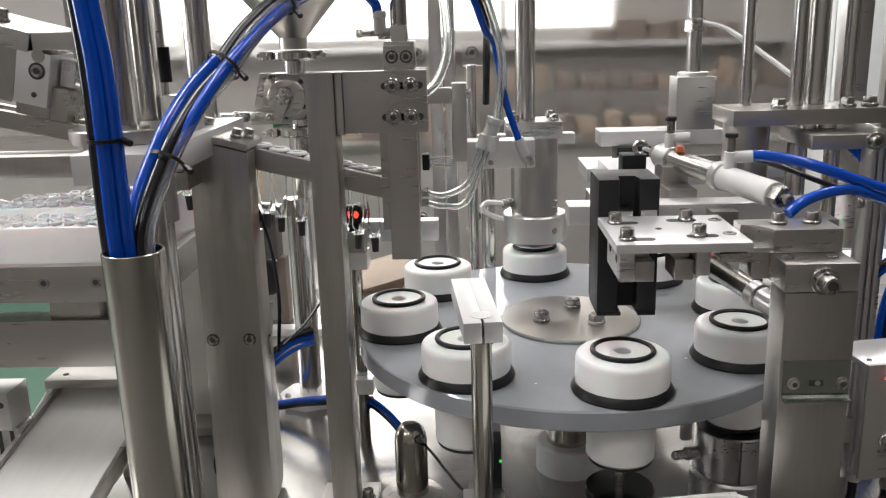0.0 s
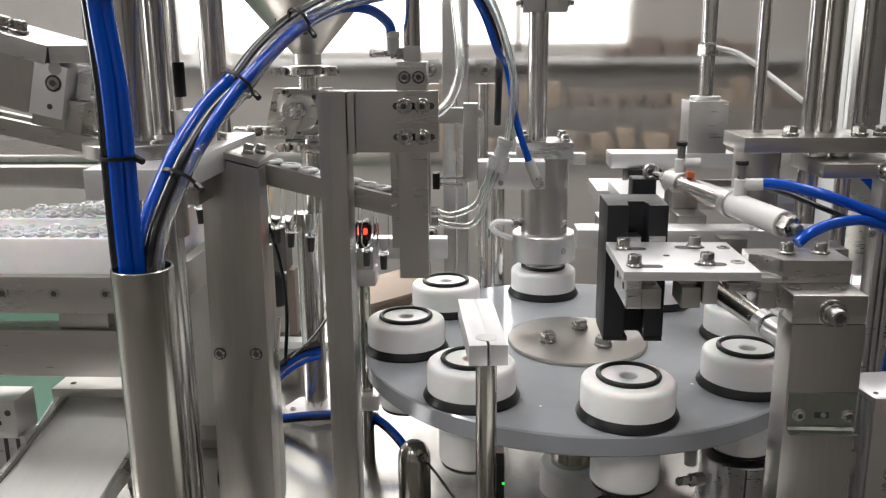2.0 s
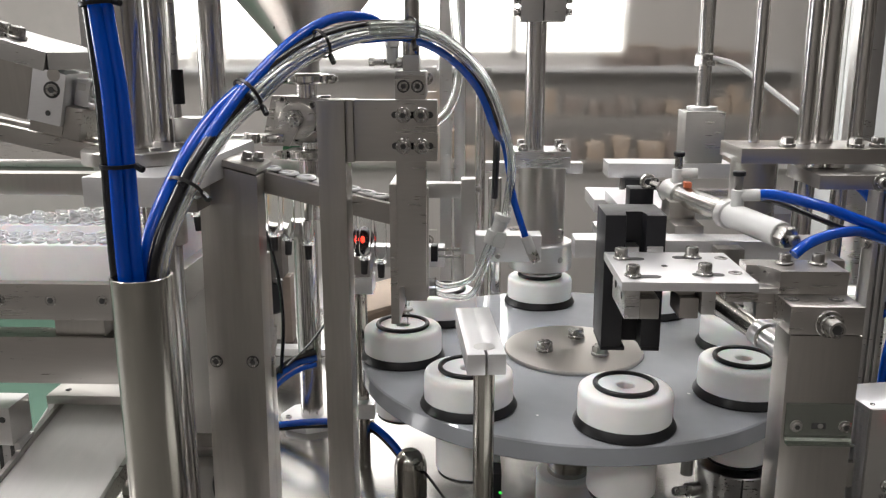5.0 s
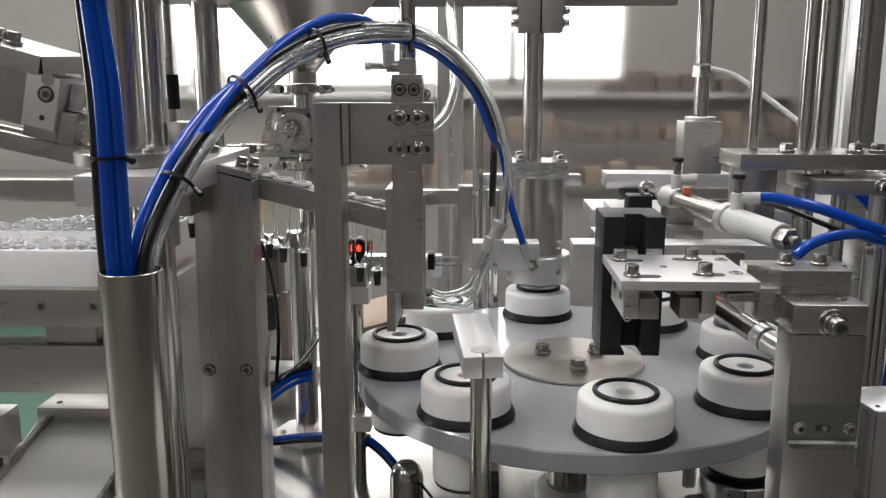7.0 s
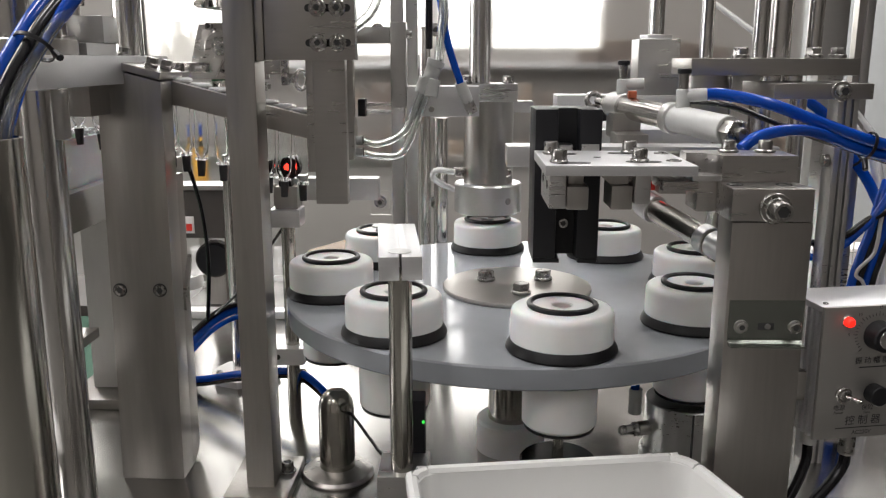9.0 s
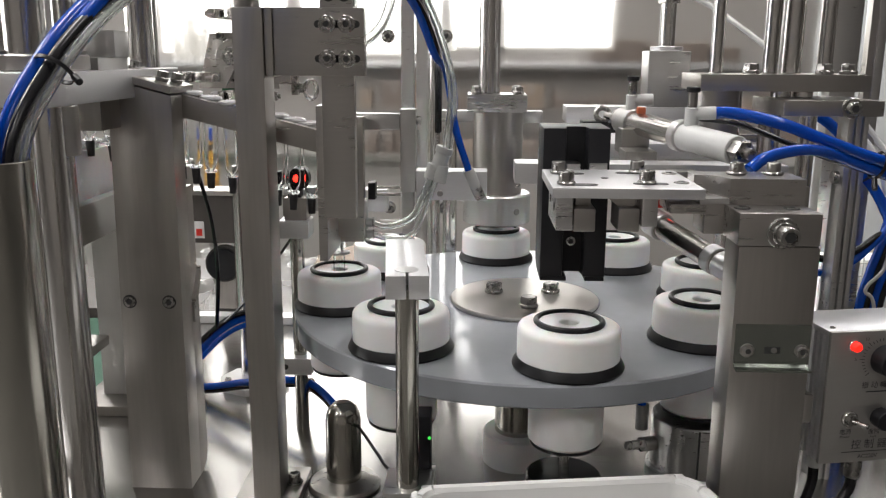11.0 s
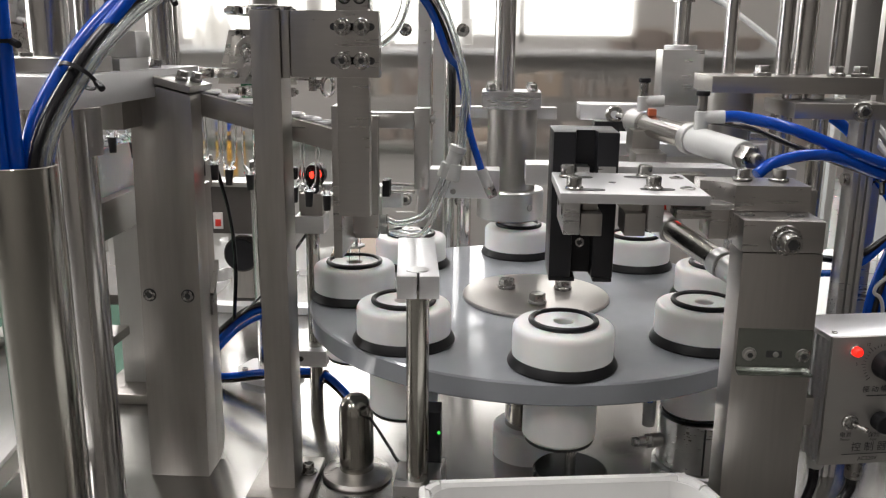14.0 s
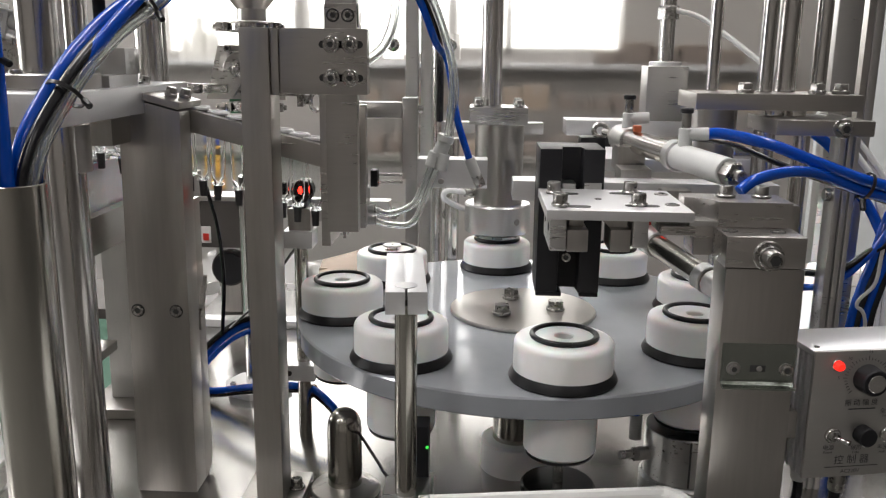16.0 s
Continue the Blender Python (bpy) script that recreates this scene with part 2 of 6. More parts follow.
def hose(points, r, seg=12, steps=8, bm=None, inner=0.0):
    """A round hose along a smooth line through the points."""
    bm = bm or bmesh.new()
    line = spline(points, steps)

    def sweep(rad, flip):
        up = Vector((0.21, 0.13, 0.97))
        rings = []
        for i, p in enumerate(line):
            d = (line[min(i + 1, len(line) - 1)] - line[max(i - 1, 0)]).normalized()
            side = d.cross(up)
            if side.length < 0.05:
                side = d.cross(Vector((1, 0, 0)))
            side.normalize()
            up = side.cross(d).normalized()
            rings.append([bm.verts.new(p + rad * (math.cos(2 * math.pi * k / seg) * side + math.sin(2 * math.pi * k / seg) * up)) for k in range(seg)])
        for a, b in zip(rings, rings[1:]):
            for k in range(seg):
                j = (k + 1) % seg
                bm.faces.new((a[k], a[j], b[j], b[k]))
        return rings
    outer = sweep(r, False)
    if inner:
        core = sweep(inner, True)
        for o, c in ((outer[0], core[0]), (outer[-1], core[-1])):
            for k in range(seg):
                j = (k + 1) % seg
                bm.faces.new((o[k], o[j], c[j], c[k]))
    else:
        bm.faces.new(outer[0])
        bm.faces.new(outer[-1])
    return bm


def hexagon(p0, p1, r):
    length = (Vector(p1) - Vector(p0)).length
    return lathe([(0, 0), (r, 0), (r, length * 0.8), (r * 0.9, length), (0, length)], turn_to(p0, p1), 6)


def cap_screw(parent, at, way, r=0.005, height=0.006, washer=0.0, name="cap_screw"):
    """A socket head screw seated at a point, its head pointing along way, with its washer and socket."""
    w = Vector(way).normalized()
    p = Vector(at)
    if washer:
        part("washer", rod(p, p + w * 0.002, washer, 28), BOLT, parent)
        p = p + w * 0.002
    bm = lathe([(0, 0), (r, 0), (r, height * 0.86), (r * 0.9, height), (r * 0.64, height), (r * 0.60, height * 0.90), (0, height * 0.89)], turn_to(p, p + w), 22)
    head = part(name, bm, BOLT, parent)
    # flat dark hexagon painted as the socket's shaded depth
    part("socket", lathe([(0, height * 0.895), (r * 0.58, height * 0.895), (r * 0.58, height * 0.94), (0, height * 0.94)], turn_to(p, p + w), 6), RECESS_SHADE, head)
    return head


def hex_bolt(parent, at, way, r=0.0072, height=0.0055, washer=0.009):
    w = Vector(way).normalized()
    p = Vector(at)
    if washer:
        part("washer", rod(p, p + w * 0.0035, washer, 28), BOLT, parent)
        p = p + w * 0.0035
    return part("hex_bolt", hexagon(p, p + w * height, r), BOLT, parent)


# ---- hall ----
structure("floor", box(-6, 7, -4, 9, -0.1, 0, 0), GREYFLOOR, "grey hall floor with a dull sheen", "floor")
structure("floor_aisle", box(-5.0, -0.75, 1.7, 4.45, 0.0005, 0.004, 0), GREEN, "green painted aisle on the hall floor", "floor")
structure("ceiling", box(-6, 7, -4, 9, 3.6, 3.7, 0), CEIL, "plain light ceiling of the hall", "ceiling")
structure("wall_south", box(-6, 7, -4.2, -4, 0, 3.6, 0), WALL, "plain painted hall wall", "wall")
# side wall stays out of view; its openings are added to light the left
bm = box(-6.2, -6, -4, 9, 0, 1.2, 0)
box(-6.2, -6, -4, 9, 3.2, 3.6, 0, bm)
for wy0, wy1 in ((-4, 0), (1.85, 1.95), (3.8, 9)):
    box(-6.2, -6, wy0, wy1, 1.2, 3.2, 0, bm)
structure("wall_west", bm, WALL, "unseen painted side wall with two tall openings added for light", "wall")
structure("backdrop", box(-7.2, -7.18, -2, 6.5, 0.2, 4.6, 0), DAYLIGHT, "glowing sheet outside the added side openings", "backdrop")
structure("wall_east", box(7, 7.2, -4, 9, 0, 3.6, 0), WALL, "plain painted hall wall", "wall")
bm = box(-6, 7, 5.3, 5.5, 0, 1.285, 0)
box(-6, 7, 5.3, 5.5, 1.80, 1.90, 0, bm)
box(-6, 7, 5.3, 5.5, 3.45, 3.6, 0, bm)
# this piece narrows the unseen upper opening to darken the table's reflection
box(-0.72, 0.55, 5.3, 5.5, 2.75, 3.45, 0, bm)
for wx0, wx1 in ((-6, -1.84), (-1.02, -0.96), (-0.10, -0.05), (0.245, 0.275), (0.925, 7)):
    box(wx0, wx1, 5.3, 5.5, 1.285, 1.80, 0, bm)
# openings above 1.9 m are out of view, added for glare on deck and table
for wx0, wx1 in ((-6, -4.0), (-2.42, -2.34), (-0.80, -0.72), (0.55, 7)):
    box(wx0, wx1, 5.3, 5.5, 1.90, 3.45, 0, bm)
box(-0.05, 0.925, 5.3, 5.5, 1.285, 1.325, 0, bm)
structure("wall_north", bm, WALL, "painted wall with a long strip of bright windows", "wall")
structure("window_sill", box(-2.2, 1.9, 5.16, 5.298, 1.205, 1.238, 0.004), LIGHT_ALU, "pale window sill along the far wall", "window sill")
structure("backdrop", box(-6, 7, 6.6, 6.62, 0.2, 4.6, 0), DAYLIGHT, "bright overcast daylight outside the windows", "backdrop")

# ---- machine bed ----
DECK = 0.88
bed = thing("machine_bed", (0.1, 1.0, 0), "stainless steel machine bed with a polished deck plate", "machine bed")
part("deck_plate", box(-0.335, 1.0, 0.44, 1.56, DECK - 0.012, DECK, 0.002), DECKSTEEL, bed)
# unseen block, added to keep the green floor out of the pole's reflection
part("floor_blocker", box(-0.95, -0.337, 0.30, 0.78, 0.0, 0.66, 0.004), SATIN, bed)
part("cabinet_body", box(-0.32, 0.98, 0.46, 1.54, 0.0, DECK - 0.012, 0.004), SATIN, bed)

# ---- turntable and holders ----
CX, CY, TOP, PITCH, PHASE = 0.1627, 0.9568, 1.034, 0.186, -82.28
table = thing("turntable", (CX, CY, TOP), "round grey indexing table with a bright steel hub plate", "turntable")
part("disc", lathe([(0, -0.019), (0.229, -0.019), (0.2305, -0.0175), (0.2305, -0.0015), (0.229, 0), (0, 0)], Matrix.Translation((CX, CY, TOP)), 128), TABLE, table)
part("hub_plate", lathe([(0, 0), (0.0742, 0), (0.075, 0.001), (0.075, 0.003), (0.0742, 0.004), (0, 0.004)], Matrix.Translation((CX, CY, TOP)), 96), HUB, table)
for k in range(3):
    a = radians(79 + 120 * k)
    hex_bolt(table, (CX + 0.034 * math.cos(a), CY + 0.034 * math.sin(a), TOP + 0.004), (0, 0, 1), 0.0085, 0.007, 0.0095)
for cx_, cy_, r_ in ((0.098, -0.115, 0.0016), (0.104, -0.112, 0.0010), (0.205, 0.02, 0.0012), (-0.05, -0.17, 0.0011)):
    part("paint_chip", rod((CX + cx_, CY + cy_, TOP), (CX + cx_, CY + cy_, TOP + 0.0002), r_, 9, 0.0001), LIGHT_ALU, table)
spindle = thing("table_spindle", (CX, CY, DECK), "polished steel spindle on a white base under the turntable", "spindle")
part("base", lathe([(0, 0), (0.034, 0), (0.034, 0.030), (0.032, 0.032), (0, 0.032)], Matrix.Translation((CX - 0.006, CY - 0.041, DECK)), 48), WHITE, spindle, "white plastic base")
part("shaft", rod((CX - 0.006, CY - 0.041, DECK + 0.0322), (CX - 0.006, CY - 0.041, TOP - 0.0195), 0.0225, 36), TUBE_STEEL, spindle)


def holder(at):
    h = thing("tube_holder", at, "white plastic tube holder with black rubber rings on the turntable", "tube holder", "holders on the turntable")
    m = Matrix.Translation(at)
    part("flange", lathe([(0, 0.0003), (0.0445, 0.0003), (0.0452, 0.002), (0.0440, 0.005), (0.0418, 0.0085), (0.041, 0.0088), (0, 0.0088)], m, 56), RUBBER, h, "black rubber base flange")
    part("body", lathe([(0.0075, 0.03), (0.0075, 0.0355), (0.0085, 0.0365), (0.026, 0.0368), (0.0265, 0.0354), (0.0362, 0.0353), (0.0384, 0.0347), (0.0400, 0.0334), (0.0409, 0.0314), (0.0412, 0.0288), (0.0412, 0.0088), (0, 0.0088), (0, 0.03)], m, 56), WHITE, h)
    part("ring", ring(Vector(at) + Vector((0, 0, 0.0372)), 0.0262, 0.0024, None, 48), RUBBER, h, "black rubber ring")
    part("upper_seal", lathe([(0, -0.0195), (0.032, -0.0195), (0.032, -0.024), (0, -0.024)], m, 40), RUBBER, h)
    part("cup", lathe([(0, -0.024), (0.0305, -0.024), (0.0305, -0.061), (0.0285, -0.0635), (0, -0.0635)], m, 48), WHITE, h, "white lower cup")
    part("lower_seal", lathe([(0, -0.0636), (0.0292, -0.0636), (0.0288, -0.066), (0.026, -0.0665), (0, -0.0665)], m, 40), RUBBER, h)
    return h


HOLDERS = []
for k in range(8):
    a = radians(PHASE + 45 * k)
    at = (CX + PITCH * math.cos(a), CY + PITCH * math.sin(a), TOP)
    HOLDERS.append(holder(at) if k == 0 else copy_thing(HOLDERS[0], Matrix.Translation(at)))

# ---- clamp post in front of the table ----
post = thing("clamp_post", (0.0635, 0.70, DECK), "steel post with a split aluminium clamp bar on top", "clamp post")
part("shaft", rod((0.0635, 0.705, DECK), (0.0635, 0.705, 1.115), 0.0085, 28), TUBE_STEEL, post)
mcb = Matrix.Translation((0.0635, 0.705, 0)) @ Matrix.Rotation(radians(5.8), 4, "Z")
bm = box(-0.0152, -0.0009, -0.0175, 0.104, 1.1115, 1.1285, 0.0006, None, mcb)
box(0.0009, 0.0152, -0.0175, 0.104, 1.1115, 1.1285, 0.0006, bm, mcb)
box(-0.003, 0.003, 0.009, 0.1035, 1.1118, 1.1282, 0, bm, mcb)
clampbar = part("clamp_bar", bm, LIGHT_ALU, post)
part("shaft_end", rod((0.0635, 0.705, 1.1285), (0.0635, 0.705, 1.1289), 0.0085, 28, 0.0001), ALU, clampbar)
bm = box(0.046, 0.0815, 0.69, 0.73, 0.935, 0.962, 0.0008)
part("lower_clamp", bm, ALU, post)

# ---- filling post with bracket and cover bar ----
fill = thing("filling_bracket", (-0.07, 0.825, DECK), "brushed steel post with a slotted bracket plate and cover bar", "bracket")
part("upright", box(-0.083, -0.0585, 0.808, 0.842, DECK + 0.008, 1.3135, 0.001), STEEL, fill)
part("foot", box(-0.10, -0.043, 0.79, 0.87, DECK, DECK + 0.009, 0.001), STEEL, fill)
cap_screw(fill, (-0.0525, 0.838, DECK + 0.009), (0, 0, 1), 0.0055, 0.008, 0.008)
part("spacer", box(-0.0580, -0.0515, 0.811, 0.841, 1.2595, 1.3135, 0.0005), SATIN, fill)
plate = part("bracket_plate", box(-0.0512, 0.0215, 0.813, 0.829, 1.2605, 1.3135, 0.0008), SATIN, fill)
for sx in (-0.0078, 0.0078):
    for sz in (1.3008, 1.274):
        part("slot", prism([(sx + k * 0.0075 + 0.003 * math.cos(radians(a)) * k, sz + 0.003 * math.sin(radians(a)) * k) for k in (1, -1) for a in range(-90, 91, 30)], "y", 0.8127, 0.8135), RECESS_SHADE, plate)
        cap_screw(fill, (sx, 0.8122, sz), (0, -1, 0), 0.0044, 0.0035, 0.0070)
part("cover_bar", box(-0.0165, 0.0105, 0.8295, 0.842, 1.141, 1.334, 0.0008), SATIN, fill)
part("top_block", box(-0.016, 0.0105, 0.8305, 0.86, 1.3145, 1.3375, 0.0008), ALU, fill)
for sx in (-0.009, 0.0035):
    part("counterbore", rod((sx, 0.8295, 1.3245), (sx, 0.8291, 1.3245), 0.0056, 24, 0.0001), RECESS_SHADE, fill)
    cap_screw(fill, (sx, 0.8291, 1.3245), (0, -1, 0), 0.0042, 0.001)
part("column_neck", box(-0.010, 0.0045, 0.836, 0.855, 1.3376, 1.351, 0.0008), ALU, fill)
part("column", rod((-0.003, 0.846, 1.351), (-0.003, 0.846, 1.62), 0.0075), CHROME, fill)

# ---- left column carrying the chute ----
col = thing("chute_column", (-0.17, 0.88, DECK), "brushed steel box column with a sloping bolted cap", "column")
part("shell", prism([(-0.2065, DECK), (-0.1495, DECK), (-0.1458, 1.2425), (-0.2, 1.2565)], "y", 0.838, 0.8655, None, 0.001), STEEL, col)
part("rear_rib", prism([(0.8658, DECK + 0.0), (0.874, DECK), (0.886, DECK + 0.006), (0.89, DECK + 0.016), (0.89, 1.160), (0.8658, 1.160)], "x", -0.2035, -0.1498, None, 0.001), STEEL, col)
part("gusset", prism([(0.8662, 1.035), (0.8895, 1.075), (0.8895, 1.083), (0.8662, 1.05)], "x", -0.1497, -0.1462), SATIN, col)
m = Matrix.Translation((-0.171, 0.864, 1.2508)) @ Matrix.Rotation(radians(14.5), 4, "Y")
part("cap", box(-0.044, 0.026, -0.029, 0.03, 0, 0.006, 0.0006, None, m), SATIN, col)
for bx, by in ((-0.034, 0.012), (-0.025, 0.020), (0.009, -0.004), (0.017, 0.010)):
    p = m @ Vector((bx, by, 0.006))
    hex_bolt(col, p, m.to_3x3() @ Vector((0, 0, 1)), 0.0048, 0.005, 0.0055)
for sx in (-0.1945, -0.159):
    part("screw_seat", rod((sx, 0.8376, 1.062), (sx, 0.8371, 1.062), 0.0062, 28, 0.0001), RECESS_SHADE, col)
    cap_screw(col, (sx, 0.8371, 1.062), (0, -1, 0), 0.005, 0.0012)

# ---- chute with hanging tubes ----
TIP = material("dark_grey_tip", (0.045, 0.045, 0.047), 0.4, 0.0, 0.1, 120, (1, 1, 1), 0.02, 0.05)
SLOPE = 0.2515
CHX, CHZ = -0.16, 1.2385
chute = thing("tube_chute", (CHX, 0.88, CHZ), "sloping steel twin-rail chute carrying clear tubes", "chute")


def chute_z(x):
    return CHZ - SLOPE * (x - CHX)


for y0, y1, nm in ((0.866, 0.876, "front_rail"), (0.896, 0.906, "rear_rail")):
    xa, xb = -0.2085, -0.022
    part("infeed_rail", prism([(-0.47, 1.2865), (-0.209, 1.230), (-0.209, 1.2465), (-0.47, 1.303)], "y", y0, y1, None, 0.0006), SATIN, chute)
    part(nm, prism([(xa, chute_z(xa) - 0.0125), (xb, chute_z(xb) - 0.0125), (xb, chute_z(xb) + 0.0075), (xa, chute_z(xa) + 0.0075)], "y", y0, y1, None, 0.0006), SATIN, chute)
for xt, zt in ((-0.149, chute_z(-0.149) - 0.009), (-0.44, 1.287)):
    part("tie_block", box(xt - 0.008, xt + 0.008, 0.8762, 0.8958, zt - 0.006, zt + 0.006, 0.0005), SATIN, chute)


def clear_tube(at, name="hanging_tube", label="clear plastic tube with a dark tip hanging in the chute", group="tubes in the chute"):
    t = thing(name, at, label, "tube", group)
    m = Matrix.Translation(at)
    part("barrel", lathe([(0.0062, 0.008), (0.0062, -0.046), (0.0056, -0.051), (0.003, -0.0555), (0.003, -0.058), (0.0022, -0.058), (0.0022, -0.055), (0.0052, -0.0507), (0.0058, -0.046), (0.0058, 0.008)], m, 24, closed=True), CLEAR, t)
    part("collar", lathe([(0.0055, 0.008), (0.0098, 0.008), (0.0103, 0.0092), (0.0098, 0.0106), (0.0072, 0.0116), (0.0055, 0.0110)], m, 24, closed=True), FILM, t, "glassy pale collar")
    part("shoulder_ring", lathe([(0.0036, -0.0555), (0.0058, -0.0555), (0.0058, -0.0575), (0.0036, -0.0575)], m, 20, closed=True), CLEAR, t)
    part("tip", lathe([(0, -0.058), (0.0040, -0.058), (0.0032, -0.0725), (0, -0.0725)], m, 14), TIP, t, "dark rubber tip")
    return t


first = None
for x in (-0.235, -0.217, -0.1545, -0.139, -0.122, -0.105, -0.088, -0.062, -0.047, -0.0335):
    at = (x - 0.0052, 0.886, chute_z(x) + 0.0005)
    tilt = Matrix.Translation(at) @ Matrix.Rotation(0.05 * math.sin(x * 91), 4, "Y")
    first = copy_thing(first, tilt) if first else clear_tube(at)

# ---- head of the chute on the far side of the guide rods ----
head = thing("chute_head", (-0.36, 0.87, 1.27), "steel chute head with a bolted top plate and stop blocks", "chute head")
mh = Matrix.Translation((-0.34, 0.87, 1.2995)) @ Matrix.Rotation(radians(13), 4, "Y")
ms = Matrix.Translation((-0.337, 0.85, 1.354)) @ Matrix.Rotation(radians(15.6), 4, "Y") @ Matrix.Rotation(radians(3), 4, "X")
me_ = Matrix.Translation((-0.337, 0.85, 1.354)) @ Matrix.Rotation(radians(3), 4, "X")
part("top_plate", box(-0.22, 0.0, 0.0, 0.08, -0.0175, 0.0, 0.0007, None, ms), ALU, head)
part("end_plate", box(0.0003, 0.044, 0.0, 0.08, -0.0155, 0.0, 0.0007, None, me_), ALU, head)
part("side_plate", box(-0.22, -0.012, 0.004, 0.018, -0.068, -0.0176, 0.0008, None, ms), STEEL, head)
part("stop_block", box(-0.021, 0.0105, -0.018, 0.03, -0.011, 0.0378, 0.0006, None, mh), LIGHT_ALU, head)
part("lower_block", box(0.0107, 0.027, -0.012, 0.03, -0.022, 0.008, 0.0008, None, mh), SATIN, head)
part("lower_plate", box(-0.021, 0.0106, -0.012, 0.03, -0.022, -0.0112, 0.0008, None, mh), STEEL, head)
w = mh.to_3x3() @ Vector((0, -1, 0))
part("counterbore", rod(mh @ Vector((-0.001, -0.0181, 0.021)), mh @ Vector((-0.001, -0.0185, 0.021)), 0.0078, 28, 0.0001), RECESS_SHADE, head)
cap_screw(head, mh @ Vector((-0.001, -0.0185, 0.021)), w, 0.0056, 0.0012)
part("hole", rod(mh @ Vector((-0.002, -0.0181, -0.001)), mh @ Vector((-0.002, -0.0186, -0.001)), 0.0026, 14, 0.0001), RECESS_SHADE, head)
part("upper_hole", rod(mh @ Vector((-0.001, -0.0181, 0.035)), mh @ Vector((-0.001, -0.0185, 0.035)), 0.0062, 24, 0.0001), SATIN, head)
for bx in (-0.056, -0.041):
    hex_bolt(head, ms @ Vector((bx, 0.025, 0.0)), ms.to_3x3() @ Vector((0, 0, 1)), 0.0072, 0.008, 0.0095)
part("valve_body", box(0.0125, 0.026, 0.0, 0.022, 0.009, 0.034, 0.001, None, mh), LIGHT_ALU, head)
part("valve_label", box(0.0148, 0.022, -0.0006, -0.0001, 0.024, 0.031, 0.0, None, mh), TRAY, head)
part("air_fitting", rod(mh @ Vector((0.0262, 0.008, 0.026)), mh @ Vector((0.046, 0.008, 0.023)), 0.0078, 20), FITTING, head)
part("fitting_neck", rod(mh @ Vector((0.0262, 0.004, 0.012)), mh @ Vector((0.052, 0.004, 0.010)), 0.0045, 18), LIGHT_ALU, head)
part("nut", hexagon(mh @ Vector((0.034, 0.004, 0.012)), mh @ Vector((0.042, 0.004, 0.011)), 0.0072), BOLT, head)
part("fitting_tip", hexagon(mh @ Vector((0.047, 0.004, 0.0105)), mh @ Vector((0.052, 0.004, 0.010)), 0.0062), BOLT, head)
part("cable", hose([mh @ Vector((0.036, 0.012, 0.03)), mh @ Vector((0.046, 0.014, 0.05)), mh @ Vector((0.05, 0.02, 0.08)), mh @ Vector((0.06, 0.03, 0.12))], 0.003), BLACKHOSE, head)

# ---- lifting guide behind the hose pole ----
guide = thing("lifting_guide", (-0.22, 0.79, DECK), "chrome guide rods with a steel block and round flange", "guide unit")
part("block", box(-0.2395, -0.1765, 0.69, 0.95, 1.241, 1.2641, 0.001), LIGHT_ALU, guide)
part("under_block", box(-0.235, -0.19, 0.80, 0.94, 1.216, 1.2409, 0.001), STEEL, guide)
part("flange", lathe([(0, 0), (0.042, 0), (0.043, 0.001), (0.043, 0.011), (0.042, 0.012), (0, 0.012)], Matrix.Translation((-0.231, 0.775, 1.2642)), 56), SATIN, guide)
part("rod", rod((-0.231, 0.772, 1.276), (-0.231, 0.772, 1.417), 0.0155, 36), CHROME, guide)
part("rod", rod((-0.2278, 0.83, 1.2643), (-0.2278, 0.83, 1.417), 0.0100, 28), CHROME, guide)
part("rod", rod((-0.232, 1.0, DECK), (-0.232, 1.0, 1.417), 0.0140, 28), CHROME, guide)
part("rod", rod((-0.192, 0.722, DECK), (-0.192, 0.722, 1.2405), 0.0135, 32), CHROME, guide)
part("bushing", rod((-0.192, 0.727, 1.205), (-0.192, 0.727, 1.2408), 0.0165, 32), STEEL, guide)
part("rod", rod((-0.228, 0.735, DECK), (-0.228, 0.735, 1.2408), 0.012, 28), CHROME, guide)
part("top_plate", box(-0.32, -0.10, 0.75, 1.08, 1.417, 1.45, 0.0015), SATIN, guide)
part("damper", rod((-0.225, 0.872, 1.306), (-0.225, 0.872, 1.338), 0.0055, 20), BLACK, guide)
part("damper_rod", rod((-0.227, 0.872, 1.2643), (-0.227, 0.872, 1.417), 0.0035, 14), SATIN, guide)
for fx, fy in ((-0.205, 0.752), (-0.198, 0.79), (-0.235, 0.742)):
    cap_screw(guide, (fx, fy, 1.2762), (0, 0, 1), 0.005, 0.003)
part("rear_stop", box(-0.2170, -0.1870, 0.830, 0.860, 1.2740, 1.2960, 0.0008), ALU, guide)
part("stop_arm", box(-0.2110, -0.1890, 0.800, 0.860, 1.2405, 1.2739, 0.0008), ALU, guide)

# ---- hose pole ----
pole = thing("hose_pole", (-0.153, 0.578, DECK), "polished steel tube holding a bundle of air hoses", "pole")
part("tube", pipe_wall((-0.1535, 0.578, DECK), (-0.1535, 0.578, 1.2195), 0.0192, 0.0175, 48), TUBE_STEEL, pole)


def zip_tie(centre, way, r, parent):
    w = Vector(way).normalized()
    c = Vector(centre)
    tie = part("cable_tie", lathe([(r, -0.0012), (r + 0.001, -0.0012), (r + 0.001, 0.0012), (r, 0.0012)], turn_to(c, c + w), 24, closed=True), RUBBER, parent)
    side = w.cross(Vector((0, -1, 0.4))).normalized()
    e = c + side * (r + 0.001)
    part("tie_tail", rod(e, e + side * 0.006 - Vector((0, 0.004, 0.002)), 0.0022, 8), RUBBER, tie)


